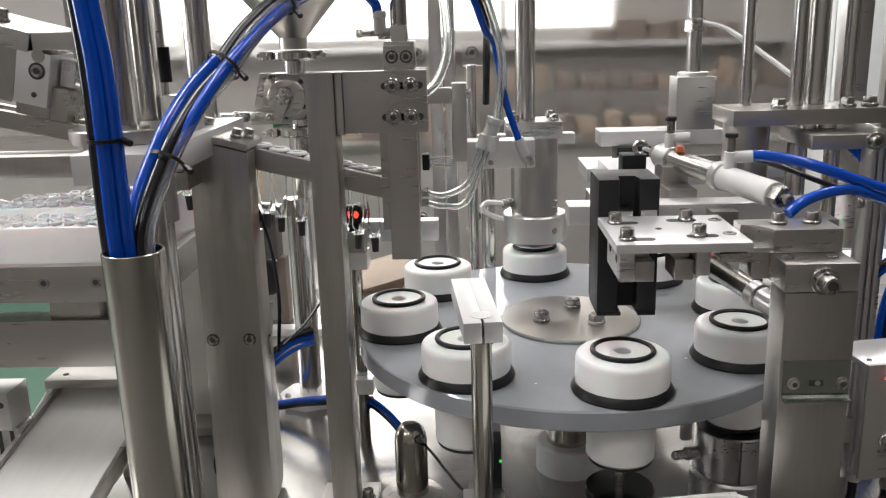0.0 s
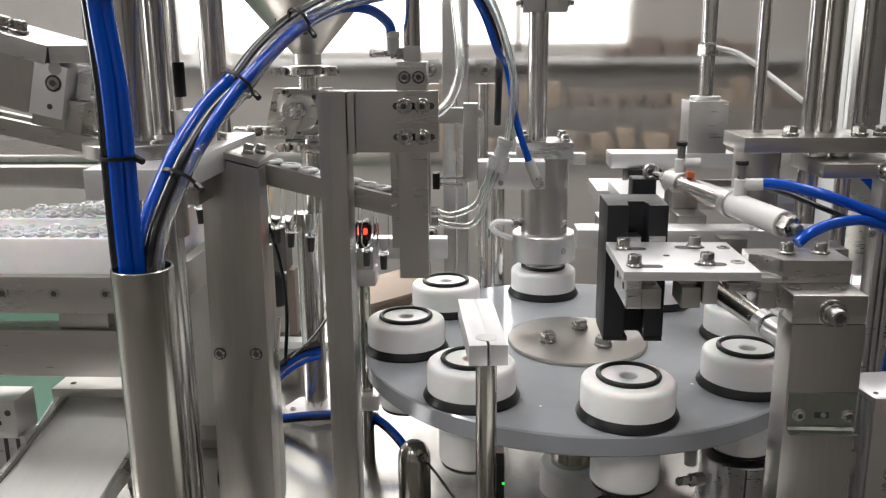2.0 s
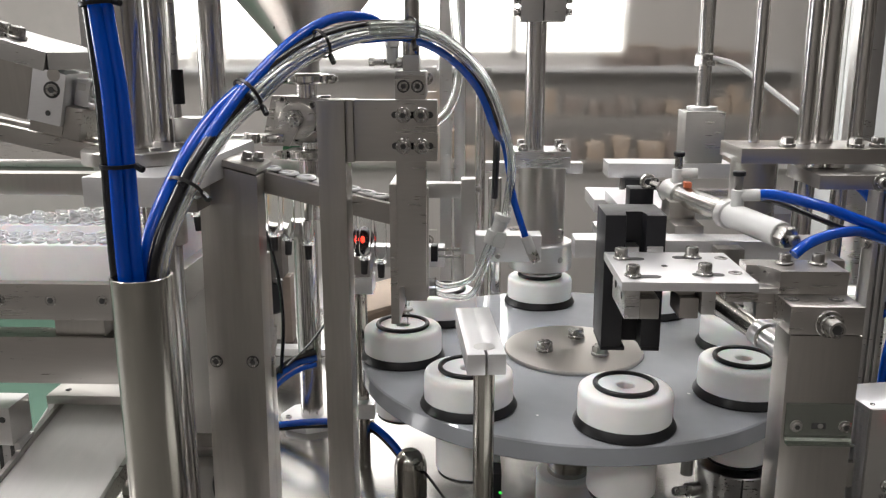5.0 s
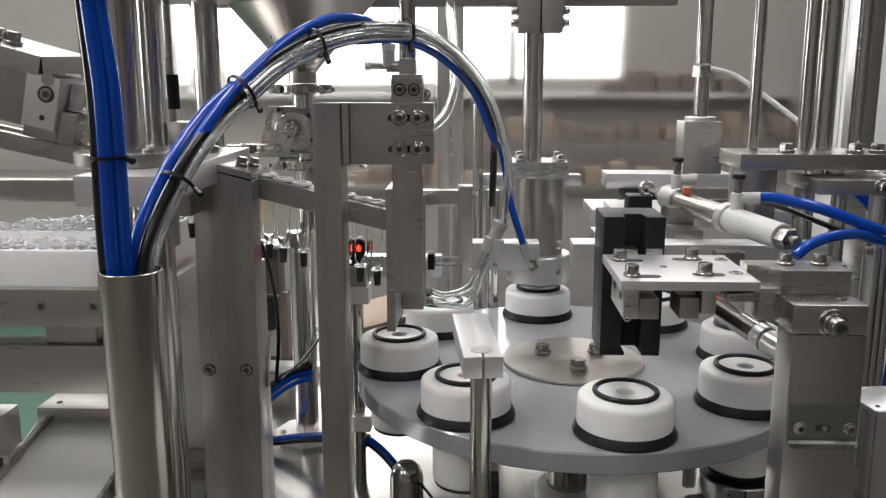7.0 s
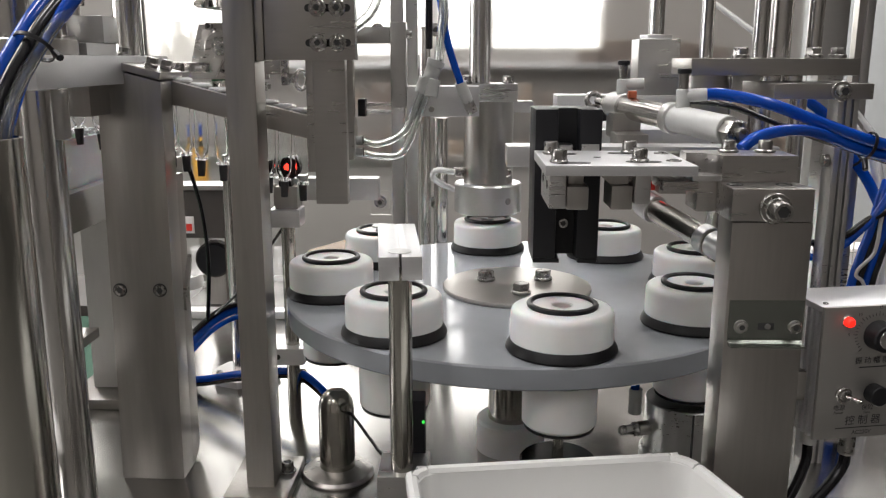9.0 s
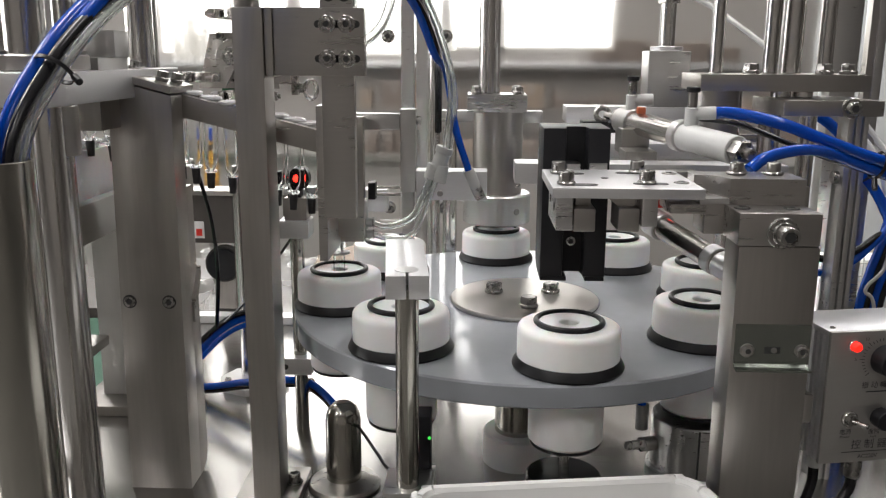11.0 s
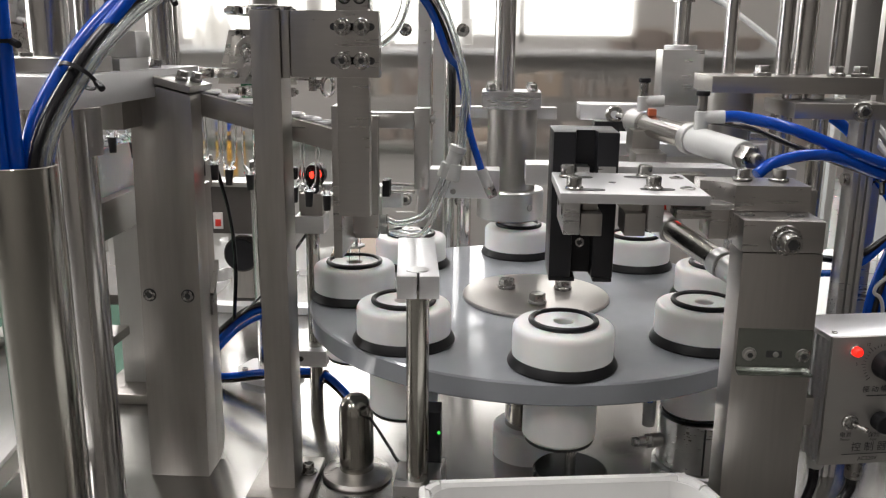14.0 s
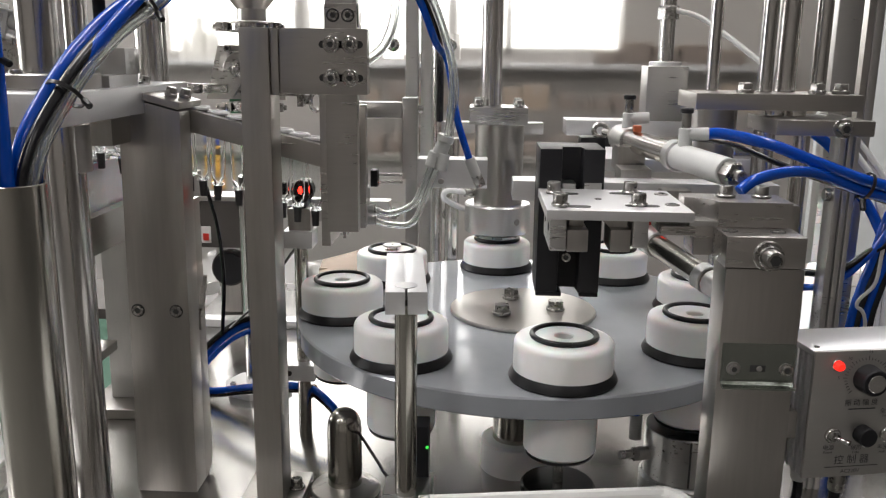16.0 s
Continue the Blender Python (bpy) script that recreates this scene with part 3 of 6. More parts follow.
up_hoses = thing("hose_bundle", (-0.158, 0.578, 1.2), "blue and black air hoses rising from the pole", "air hose")
for dx, dy, mat, nm in ((-0.0082, -0.0015, BLACKHOSE, "black_hose"), (-0.0018, -0.0045, BLUE, "blue_hose"), (0.0048, 0.0, BLUE, "blue_hose"), (-0.003, 0.004, BLACKHOSE, "black_hose")):
    part(nm, hose([(-0.1575 + dx * 0.8, 0.578 + dy, 1.14), (-0.1605 + dx * 0.9, 0.578 + dy, 1.225), (-0.1600 + dx * 0.9, 0.578 + dy, 1.288), (-0.1612 + dx * 0.85, 0.58 + dy, 1.333), (-0.167 + dx * 0.7, 0.585 + dy, 1.382), (-0.180 + dx * 0.7, 0.6 + dy, 1.50)], 0.0045), mat, up_hoses)
zip_tie((-0.1615, 0.577, 1.2885), (0, 0, 1), 0.0100, up_hoses)
zip_tie((-0.1685, 0.583, 1.384), (-0.12, 0, 1), 0.0092, up_hoses)

ARCH = [(-0.147, 0.583, 1.15), (-0.1478, 0.586, 1.224), (-0.137, 0.62, 1.272), (-0.1235, 0.655, 1.304), (-0.107, 0.68, 1.3245)]
BEND = [(-0.107, 0.68, 1.3245), (-0.088, 0.708, 1.345), (-0.064, 0.74, 1.3615), (-0.034, 0.77, 1.371), (0.0, 0.80, 1.3725)]
DROP = [(-0.034, 0.77, 1.371), (0.0, 0.80, 1.3725), (0.032, 0.835, 1.358), (0.0605, 0.87, 1.327), (0.0778, 0.888, 1.285), (0.0862, 0.90, 1.243), (0.0812, 0.912, 1.190)]
STRANDS = ((-0.0055, 0.003, 0.0045, 0.0052, BLUE, "blue_hose"), (0.0008, -0.0025, -0.0002, 0.0042, BLACKHOSE, "black_hose"), (0.0058, -0.003, -0.0048, 0.0038, CLEARHOSE, "clear_hose"), (0.0042, 0.004, -0.0015, 0.0038, CLEARHOSE, "clear_hose"))


def bundle(name, line, base, label, strands=STRANDS):
    b = thing(name, base, label, "air hose")
    for dx, dy, dz, r, mat, nm in strands:
        clear = mat == CLEARHOSE
        part(nm, hose([(x + dx, y + dy, z + dz) for x, y, z in line], r, 12, 8, None, 0.0024 if clear else 0), mat, b)
    return b


low_bundle = bundle("hose_bundle", ARCH, ARCH[0], "blue, black and clear hoses leaning out of the pole")
zip_tie((-0.136, 0.62, 1.268), (0.3, 0.6, 0.75), 0.0115, low_bundle)
mid_bundle = bundle("hose_bundle", BEND, BEND[0], "arched bundle of black and clear hoses with a thin blue one",
                    ((-0.004, 0.002, 0.0035, 0.0044, BLACKHOSE, "black_hose"), (0.0058, -0.003, -0.0042, 0.0038, CLEARHOSE, "clear_hose"), (0.002, -0.004, -0.0005, 0.0038, CLEARHOSE, "clear_hose"), (0.003, 0.006, -0.005, 0.0034, BLUE, "blue_hose")))
zip_tie((-0.064, 0.74, 1.361), (0.7, 0.6, 0.35), 0.0105, mid_bundle)
zip_tie((-0.107, 0.68, 1.3255), (0.6, 0.6, 0.55), 0.0125, mid_bundle)
drop_bundle = thing("hose_bundle", DROP[-1], "hoses dropping to the fittings of the filling carrier", "air hose")
part("clear_hose", hose([(x + 0.003, y - 0.004, z + 0.003) for x, y, z in DROP], 0.0038, 12, 8, None, 0.0024), CLEARHOSE, drop_bundle)
part("clear_hose", hose([(x + 0.0045, y + 0.003, z - 0.003) for x, y, z in DROP], 0.0038, 12, 8, None, 0.0024), CLEARHOSE, drop_bundle)
part("black_hose", hose([(x - 0.004, y + 0.006, z + 0.003) for x, y, z in DROP[:-2]] + [(0.0755, 0.925, 1.262), (0.0745, 0.95, 1.205)], 0.0036), BLACKHOSE, drop_bundle)
part("blue_hose", hose([(x - 0.004, y + 0.002, z - 0.007) for x, y, z in DROP[:-2]] + [(0.0835, 0.912, 1.262), (0.0925, 0.908, 1.212), (0.105, 0.906, 1.173)], 0.0034), BLUE, drop_bundle)
zip_tie((0.0, 0.80, 1.3725), (0.7, 0.65, -0.05), 0.0095, drop_bundle)

# ---- filling carrier: built in its low place ----
LIFT = 0.0667
carrier = thing("filling_carrier", (0.03, 0.93, 1.22), "sliding filling carrier with arm, nozzle block and hose fittings", "filling head")
part("slide", box(-0.0245, -0.0165, 0.843, 0.935, 1.10, 1.235, 0.0006), SATIN, carrier)
part("nozzle_block", box(-0.0245, 0.0055, 0.912, 0.946, 1.1025, 1.14, 0.0008), STEEL, carrier)
part("back_bar", box(-0.0165, 0.008, 0.90, 0.9115, 1.11, 1.222, 0.0006), SATIN, carrier)
part("arm", box(-0.0165, 0.0398, 0.922, 0.938, 1.2085, 1.2235, 0.0008), ALU, carrier)
part("upright", box(0.040, 0.0545, 0.922, 0.942, 1.150, 1.2278, 0.0008), ALU, carrier)
part("holder_block", box(0.0547, 0.1225, 0.922, 0.948, 1.1422, 1.1700, 0.0008), LIGHT_ALU, carrier)
cap_screw(carrier, (0.0546, 0.932, 1.217), (1, 0, 0), 0.0042, 0.005)
part("screw", rod((0.078, 0.9219, 1.149), (0.078, 0.9185, 1.149), 0.0028, 12), BOLT, carrier)
for i, (px, pz, dy) in enumerate(((0.0058, 1.1195, -0.003), (0.0058, 1.108, 0.006))):
    p = Vector((px, 0.925 + dy * 0.3, pz))
    part("port", rod(p, p + Vector((0.007, 0, 0)), 0.0045, 16), FITTING, carrier)
    part("port_collar", rod(p + Vector((0.007, 0, 0)), p + Vector((0.0085, 0, 0)), 0.005, 16), BOLT, carrier)
    part("clear_hose", hose([p + Vector((0.006, 0, 0)), p + Vector((0.022, -0.004, -0.003)), p + Vector((0.046, -0.012, 0.008 if i == 0 else 0.002)), Vector((0.063 + 0.006 * i, 0.912, 1.150)), Vector((0.071 + 0.006 * i, 0.913, 1.170))], 0.0033, 12, 8, None, 0.0021), CLEARHOSE, carrier)
ft = part("hose_fitting", rod((0.069, 0.912, 1.164), (0.0735, 0.912, 1.178), 0.0064, 20), FITTING, carrier)
part("fitting_branch", rod((0.0775, 0.909, 1.161), (0.0805, 0.910, 1.177), 0.0064, 20), FITTING, ft)
part("fitting_body", rod((0.0752, 0.912, 1.173), (0.0812, 0.912, 1.188), 0.0070, 20), FITTING, ft)
part("fitting_collar", rod((0.0812, 0.912, 1.188), (0.0832, 0.912, 1.194), 0.0082, 20), FITTING, ft)
fb = part("elbow_fitting", rod((0.1045, 0.908, 1.174), (0.112, 0.912, 1.156), 0.0052, 18), FITTING, carrier)
part("fitting_nut", hexagon((0.1115, 0.912, 1.157), (0.1165, 0.913, 1.146), 0.0056), BOLT, fb)
for dz in (0.0, 0.007):
    part("guide_pin", rod((0.012, 0.93, 1.146 + dz), (0.040, 0.93, 1.146 + dz), 0.0016, 12), CHROME, carrier)
part("stop_clip", box(0.009, 0.016, 0.922, 0.938, 1.142, 1.158, 0.0006), BLACK, carrier)
part("nozzle", lathe([(0.0042, 0), (0.0042, -0.010), (0.0034, -0.010), (0.0034, 0)], Matrix.Translation((-0.0215 + 0.003, 0.931, 1.1024)), 20, closed=True), CLEAR, carrier)
part("nozzle_core", rod((-0.0185, 0.931, 1.1023), (-0.0185, 0.931, 1.088), 0.0016, 12), CHROME, carrier)

# ---- filled tubes that ride in the holders ----
def seated_tube(at):
    t = thing("seated_tube", at, "clear tube with a pale cap standing in a holder", "tube", "tubes in holders")
    m = Matrix.Translation(at)
    part("neck", lathe([(0.0058, 0.018), (0.0058, 0.0405), (0.005, 0.0405), (0.005, 0.018)], m, 20, closed=True), CLEAR, t)
    part("cap", lathe([(0.002, 0.0405), (0.0105, 0.0405), (0.011, 0.0412), (0.0105, 0.0425), (0.006, 0.043), (0.002, 0.0425)], m, 24, closed=True), TRAY, t)
    return t


# ---- sensor behind the chute ----
sensor = thing("tube_sensor", (-0.0725, 0.976, DECK), "black optical sensor with a red lamp on a slim post", "sensor")
part("post", rod((-0.0725, 0.976, DECK), (-0.0725, 0.976, 1.094), 0.0072, 24), TUBE_STEEL, sensor)
part("holder", box(-0.0885, -0.0575, 0.962, 0.992, 1.094, 1.112, 0.0008), LIGHT_ALU, sensor)
part("bracket", box(-0.083, -0.060, 0.968, 0.986, 1.112, 1.135, 0.0008), STEEL, sensor)
body = part("sensor_body", rod((-0.0685, 0.985, 1.154), (-0.0685, 0.966, 1.154), 0.0115, 24), BLACK, sensor)
part("neck", box(-0.079, -0.066, 0.970, 0.984, 1.135, 1.146, 0.0005), BLACK, sensor)
part("lamp", rod((-0.0685, 0.9659, 1.155), (-0.0685, 0.9645, 1.155), 0.0036, 16), LED_SENSOR, body, "glowing red lamp")
# small glowing bar put in for the red lamp's reflection
part("side_glint", box(-0.096, -0.0915, 0.968, 0.97, 1.154, 1.156, 0.0), LED_RED, sensor)
part("side_mount", box(-0.098, -0.0838, 0.9702, 0.982, 1.147, 1.161, 0.0005), BLACK, sensor)
part("clamp", box(-0.094, -0.0575, 0.958, 0.984, 0.948, 0.966, 0.0008), LIGHT_ALU, sensor)
part("clamp_hole", rod((-0.085, 0.9579, 0.957), (-0.085, 0.9574, 0.957), 0.003, 14, 0.0001), RECESS_SHADE, sensor)
part("cross_bar", box(-0.0884, 0.020, 0.9925, 1.012, 1.1175, 1.1405, 0.0008), LIGHT_ALU, sensor)
part("bar_mount", box(-0.0884, -0.06, 0.986, 0.9924, 1.1125, 1.135, 0.0005), STEEL, sensor)

# ---- domed post on the deck ----
dome = thing("domed_post", (-0.0085, 0.853, DECK), "satin steel post with a rounded top on a flange", "post")
md = Matrix.Translation((-0.0085, 0.853, DECK))
part("flange", lathe([(0, 0), (0.033, 0), (0.034, 0.002), (0.032, 0.005), (0.020, 0.009), (0, 0.009)], md, 40), SATIN, dome)
part("post", lathe([(0.0165, 0.008), (0.0165, 0.066), (0.0158, 0.072), (0.0135, 0.078), (0.009, 0.0825), (0.004, 0.084), (0, 0.0842)], md, 40), TUBE_STEEL, dome)

# ---- pressing station over the far holder ----
SX, SY = 0.1375, 1.141
press = thing("pressing_station", (SX, SY, 1.08), "steel pressing cylinder with collar, flange and shaft", "press")
mp = Matrix.Translation((SX, SY, 0))
part("collar", lathe([(0, 1.0795), (0.036, 1.0795), (0.0405, 1.082), (0.0405, 1.1145), (0.039, 1.1165), (0, 1.1165)], mp, 48), ALU, press)
part("sleeve", lathe([(0, 1.1166), (0.0295, 1.1166), (0.0295, 1.213), (0, 1.213)], mp, 48), STEEL, press)
part("pressure_pad", lathe([(0, 1.0765), (0.020, 1.0765), (0.024, 1.0794), (0, 1.0794)], mp, 32), CHROME, press)
part("flange", box(SX - 0.0365, SX + 0.032, SY - 0.032, SY + 0.032, 1.2131, 1.2335, 0.001), ALU, press)
part("shaft", rod((SX - 0.011, SY, 1.2336), (SX - 0.011, SY, 1.48), 0.0125, 32), CHROME, press)
part("rear_plate", box(SX - 0.072, SX + 0.055, SY + 0.033, SY + 0.055, 1.197, 1.211, 0.001), ALU, press)
clampb = part("shaft_clamp", box(SX - 0.031, SX - 0.005, SY - 0.02, SY + 0.02, 1.387, 1.44, 0.001), ALU, press)
part("clamp_half", box(SX - 0.0035, SX + 0.022, SY - 0.02, SY + 0.02, 1.387, 1.44, 0.001), ALU, clampb)
for cz in (1.398, 1.412):
    cap_screw(press, (SX - 0.0312, SY - 0.012, cz), (-1, 0, 0), 0.0042, 0.006, 0.0058)
    cap_screw(press, (SX + 0.0222, SY - 0.012, cz), (1, 0, 0), 0.0042, 0.006, 0.0058)
for fx in (-0.026, 0.022):
    for fy in (-0.024, 0.024):
        hex_bolt(press, (SX + fx, SY + fy, 1.2336), (0, 0, 1), 0.0052, 0.005, 0.0062)
for ax in (0.6, -2.5):
    p = Vector((SX + 0.0383 * math.sin(ax), SY - 0.0383 * math.cos(ax), 1.098))
    part("set_screw", rod(p, p + Vector((math.sin(ax), -math.cos(ax), 0)) * 0.003, 0.004, 14), BOLT, press)
p = Vector((SX + 0.022, SY - 0.0195, 1.130))
part("side_port", ring(p, 0.0042, 0.0015, Matrix.Rotation(radians(90), 4, "X") @ Matrix.Rotation(radians(0), 4, "Y"), 20, 8), CHROME, press)
part("guide_post", rod((SX - 0.058, SY + 0.044, DECK), (SX - 0.058, SY + 0.044, 1.19), 0.009, 24), CHROME, press)
part("guide_post", rod((SX - 0.078, SY + 0.06, DECK), (SX - 0.078, SY + 0.06, 1.3), 0.007, 24), CHROME, press)
part("air_elbow", rod((SX - 0.029, SY - 0.008, 1.13), (SX - 0.041, SY - 0.014, 1.13), 0.0055, 18), BOLT, press)
part("air_loop", hose([(SX - 0.04, SY - 0.014, 1.13), (SX - 0.06, SY - 0.02, 1.133), (SX - 0.066, SY - 0.02, 1.125), (SX - 0.055, SY - 0.012, 1.115), (SX - 0.035, SY, 1.105)], 0.0035), FILM, press)

LX, LY = CX + PITCH * math.cos(radians(PHASE - 90)), CY + PITCH * math.sin(radians(PHASE - 90))
TUBES = [seated_tube((LX, LY, 1.24))]
TUBES.append(copy_thing(TUBES[0], Matrix.Translation((LX, LY, 1.244))))

# ---- gripper column beside the table ----
grip = thing("gripper_column", (0.296, 0.655, DECK), "brushed steel column with a bolted arm and slotted jaw plate", "column")
part("shell", box(0.2755, 0.3255, 0.642, 0.672, DECK, 1.1625, 0.0008), STEEL, grip)
part("head_block", box(0.2745, 0.3250, 0.642, 0.676, 1.163, 1.1835, 0.0008), SATIN, grip)
part("washer", rod((0.301, 0.6418, 1.1715), (0.301, 0.6395, 1.1715), 0.0098, 32), BOLT, grip)
cap_screw(grip, (0.3015, 0.6395, 1.1712), (0, -1, 0), 0.0062, 0.010, 0.0075)
for sx in (0.281, 0.312):
    part("screw_hole", rod((sx, 0.66, 1.1834), (sx, 0.66, 1.1839), 0.0052, 20, 0.0001), RECESS_SHADE, grip)
    cap_screw(grip, (sx, 0.66, 1.1836), (0, 0, 1), 0.0042, 0.0009)
scoop = [(0.2571 + 0.019 * math.sin(radians(q)), 0.672 + 0.019 * math.cos(radians(q))) for q in range(90, -1, -10)]
part("arm_bar", prism([(0.3245, 0.672)] + scoop + [(0.2571, 0.708), (0.3245, 0.708)], "z", 1.1837, 1.2005), SATIN, grip)
part("arm_step", box(0.2573, 0.2775, 0.6722, 0.692, 1.1838, 1.1875, 0.0004), ALU, grip)
part("arm_foot", box(0.262, 0.3245, 0.6765, 0.705, 1.163, 1.1836, 0.0008), SATIN, grip)
for sx in (0.286, 0.3105):
    cap_screw(grip, (sx, 0.695, 1.2006), (0, 0, 1), 0.0046, 0.006, 0.0068)
jaw = part("jaw_plate", box(0.1605, 0.2570, 0.658, 0.750, 1.1889, 1.1955, 0.0006), LIGHT_ALU, grip)
for bx, by, sl in ((0.1705, 0.726, 0.007), (0.1705, 0.673, 0.010), (0.2270, 0.732, -0.004), (0.2240, 0.680, 0.003)):
    slot_x = bx + sl * 0.9
    outline = [(slot_x + k * 0.0075 + 0.0043 * math.cos(radians(q)) * k, by + 0.0043 * math.sin(radians(q)) * k) for k in (1, -1) for q in range(-90, 91, 30)]
    part("slot", prism(outline, "z", 1.1953, 1.1958), RECESS_SHADE, jaw)
    cap_screw(grip, (bx, by, 1.1958), (0, 0, 1), 0.0051, 0.0066, 0.0062)
part("plate_hole", rod((0.2, 0.705, 1.1954), (0.2, 0.705, 1.1958), 0.0026, 16, 0.0001), RECESS_SHADE, jaw)
for bx, by in ((0.2495, 0.731), (0.2480, 0.686)):
    flush = part("flush_screw", lathe([(0, 0), (0.0052, 0), (0.0050, 0.0006), (0.0026, 0.0010), (0, 0.0010)], Matrix.Translation((bx, by, 1.1955)), 24), BOLT, jaw)
    part("socket", lathe([(0, 0.0010), (0.0024, 0.0010), (0.0024, 0.0013), (0, 0.0013)], Matrix.Translation((bx, by, 1.1955)), 6), RECESS_SHADE, flush)
part("jaw_body", box(0.1632, 0.1740, 0.6592, 0.716, 1.1676, 1.1888, 0.0007), ALU, grip)
for by, bz in ((0.672, 1.1815), (0.700, 1.1825)):
    part("side_hole", rod((0.1631, by, bz), (0.1627, by, bz), 0.003, 16, 0.0001), RECESS_SHADE, grip)
part("jaw_line", box(0.1645, 0.1705, 0.6589, 0.6591, 1.1768, 1.1772, 0.0), RECESS_SHADE, grip)
part("jaw", box(0.1750, 0.1892, 0.664, 0.70, 1.1660, 1.1812, 0.0010), STEEL, grip)
part("jaw_stem", box(0.1770, 0.1870, 0.674, 0.70, 1.1813, 1.1888, 0.0005), STEEL, grip)
part("jaw", box(0.2045, 0.2183, 0.668, 0.70, 1.1655, 1.1812, 0.0010), STEEL, grip)
part("jaw_stem", prism([(0.1955, 1.1888), (0.2165, 1.1888), (0.2165, 1.1813), (0.2050, 1.1813)], "y", 0.676, 0.70), STEEL, grip)
part("jaw", box(0.2188, 0.2290, 0.664, 0.70, 1.1697, 1.1888, 0.0010), ALU, grip)
part("arm_tongue", box(0.2388, 0.2619, 0.6725, 0.7075, 1.1772, 1.1836, 0.0006), SATIN, grip)
sheet = part("sheet_bracket", prism([(0.6418, 1.1125), (0.6403, 1.1125), (0.6403, 1.0865), (0.6385, 1.0848), (0.6330, 1.0848), (0.6330, 1.0834), (0.6390, 1.0834), (0.6418, 1.0858)], "x", 0.2775, 0.3243), DARKPOLISH, grip, "dark polished sheet bracket")
for sx in (0.2852, 0.3192):
    part("washer", rod((sx, 0.6403, 1.0955), (sx, 0.6393, 1.0955), 0.0046, 20), BOLT, sheet)
    cap_screw(grip, (sx, 0.6393, 1.0955), (0, -1, 0), 0.0033, 0.002)
part("slot", box(0.296, 0.306, 0.6400, 0.6406, 1.0935, 1.098, 0.0), RECESS_SHADE, sheet)
part("slot_screw", rod((0.302, 0.6401, 1.0957), (0.302, 0.6394, 1.0957), 0.002, 10), BOLT, sheet)
part("foot", box(0.255, 0.338, 0.63, 0.70, DECK, DECK + 0.008, 0.0008), SATIN, grip)

# ---- black guide block held from behind ----
blackb = thing("guide_block", (0.183, 0.77, 1.11), "black anodised channel block on an aluminium carrier bar", "guide block")
outline = [(0.1612, 0.752), (0.1782, 0.752), (0.1782, 0.770), (0.1942, 0.770), (0.1942, 0.752), (0.2105, 0.752), (0.2105, 0.803), (0.1612, 0.803)]
part("channel", prism(outline, "z", 1.113, 1.2255, None, 0.0012), BLACK, blackb)
part("leg", box(0.1615, 0.1815, 0.7525, 0.80, 1.1095, 1.1129, 0.0006), BLACK, blackb)
part("leg", box(0.1955, 0.2102, 0.7525, 0.80, 1.1095, 1.1129, 0.0006), BLACK, blackb)
part("carrier_bar", box(0.143, 0.36, 0.8035, 0.833, 1.1765, 1.193, 0.0008), LIGHT_ALU, blackb)
part("bar_end", box(0.165, 0.205, 0.8335, 0.86, 1.185, 1.1985, 0.0008), ALU, blackb)
part("support", box(0.352, 0.378, 0.8035, 0.84, DECK + 0.0, 1.1764, 0.0008), STEEL, blackb)
part("finger", box(0.179, 0.189, 0.7505, 0.7695, 1.188, 1.1995, 0.0006), ALU, blackb)
part("finger", box(0.1955, 0.2085, 0.7505, 0.7518, 1.186, 1.200, 0.0003), ALU, blackb)
cap_screw(blackb, (0.186, 0.7699, 1.137), (0, -1, 0), 0.0036, 0.001)

# ---- rear slide with its plates ----
slide = thing("rear_slide", (0.26, 1.1, DECK), "aluminium slide plates with a grey air cylinder behind the table", "slide unit")
part("upper_plate", box(0.213, 0.36, 1.095, 1.14, 1.204, 1.2215, 0.0008), LIGHT_ALU, slide)
part("slide_block", box(0.232, 0.272, 1.085, 1.125, 1.1835, 1.2039, 0.0008), BLACK, slide)
part("base_plate", box(0.193, 0.44, 1.06, 1.15, 1.168, 1.1834, 0.0008), LIGHT_ALU, slide)
part("rail", box(0.232, 0.42, 1.070, 1.084, 1.1835, 1.194, 0.0006), CHROME, slide)
part("column", box(0.40, 0.438, 1.08, 1.14, DECK, 1.1679, 0.0008), SATIN, slide)
part("air_cylinder", box(0.302, 0.348, 1.096, 1.139, 1.2216, 1.283, 0.0012), ALU, slide)
part("cylinder_top", rod((0.325, 1.117, 1.2831), (0.325, 1.117, 1.288), 0.018, 28), LIGHT_ALU, slide)
part("cylinder_rod", rod((0.325, 1.117, 1.288), (0.325, 1.117, 1.45), 0.0085, 24), CHROME, slide)
part("rod_fitting", hexagon((0.325, 1.117, 1.335), (0.325, 1.117, 1.350), 0.012), BOLT, slide)
part("clear_air_line", hose([(0.33, 1.11, 1.345), (0.36, 1.10, 1.335), (0.40, 1.06, 1.30), (0.44, 1.02, 1.262)], 0.003), FITTING, slide)

# ---- small air cylinder ----
air = thing("air_cylinder", (0.27, 0.84, 1.21), "round steel air cylinder with grey fittings and a piston eye", "air cylinder")
A0, A1 = Vector((0.231, 0.940, 1.2235)), Vector((0.307, 0.735, 1.2095))


def along(s, lift=0.0):
    return A0.lerp(A1, s) + Vector((0, 0, lift))


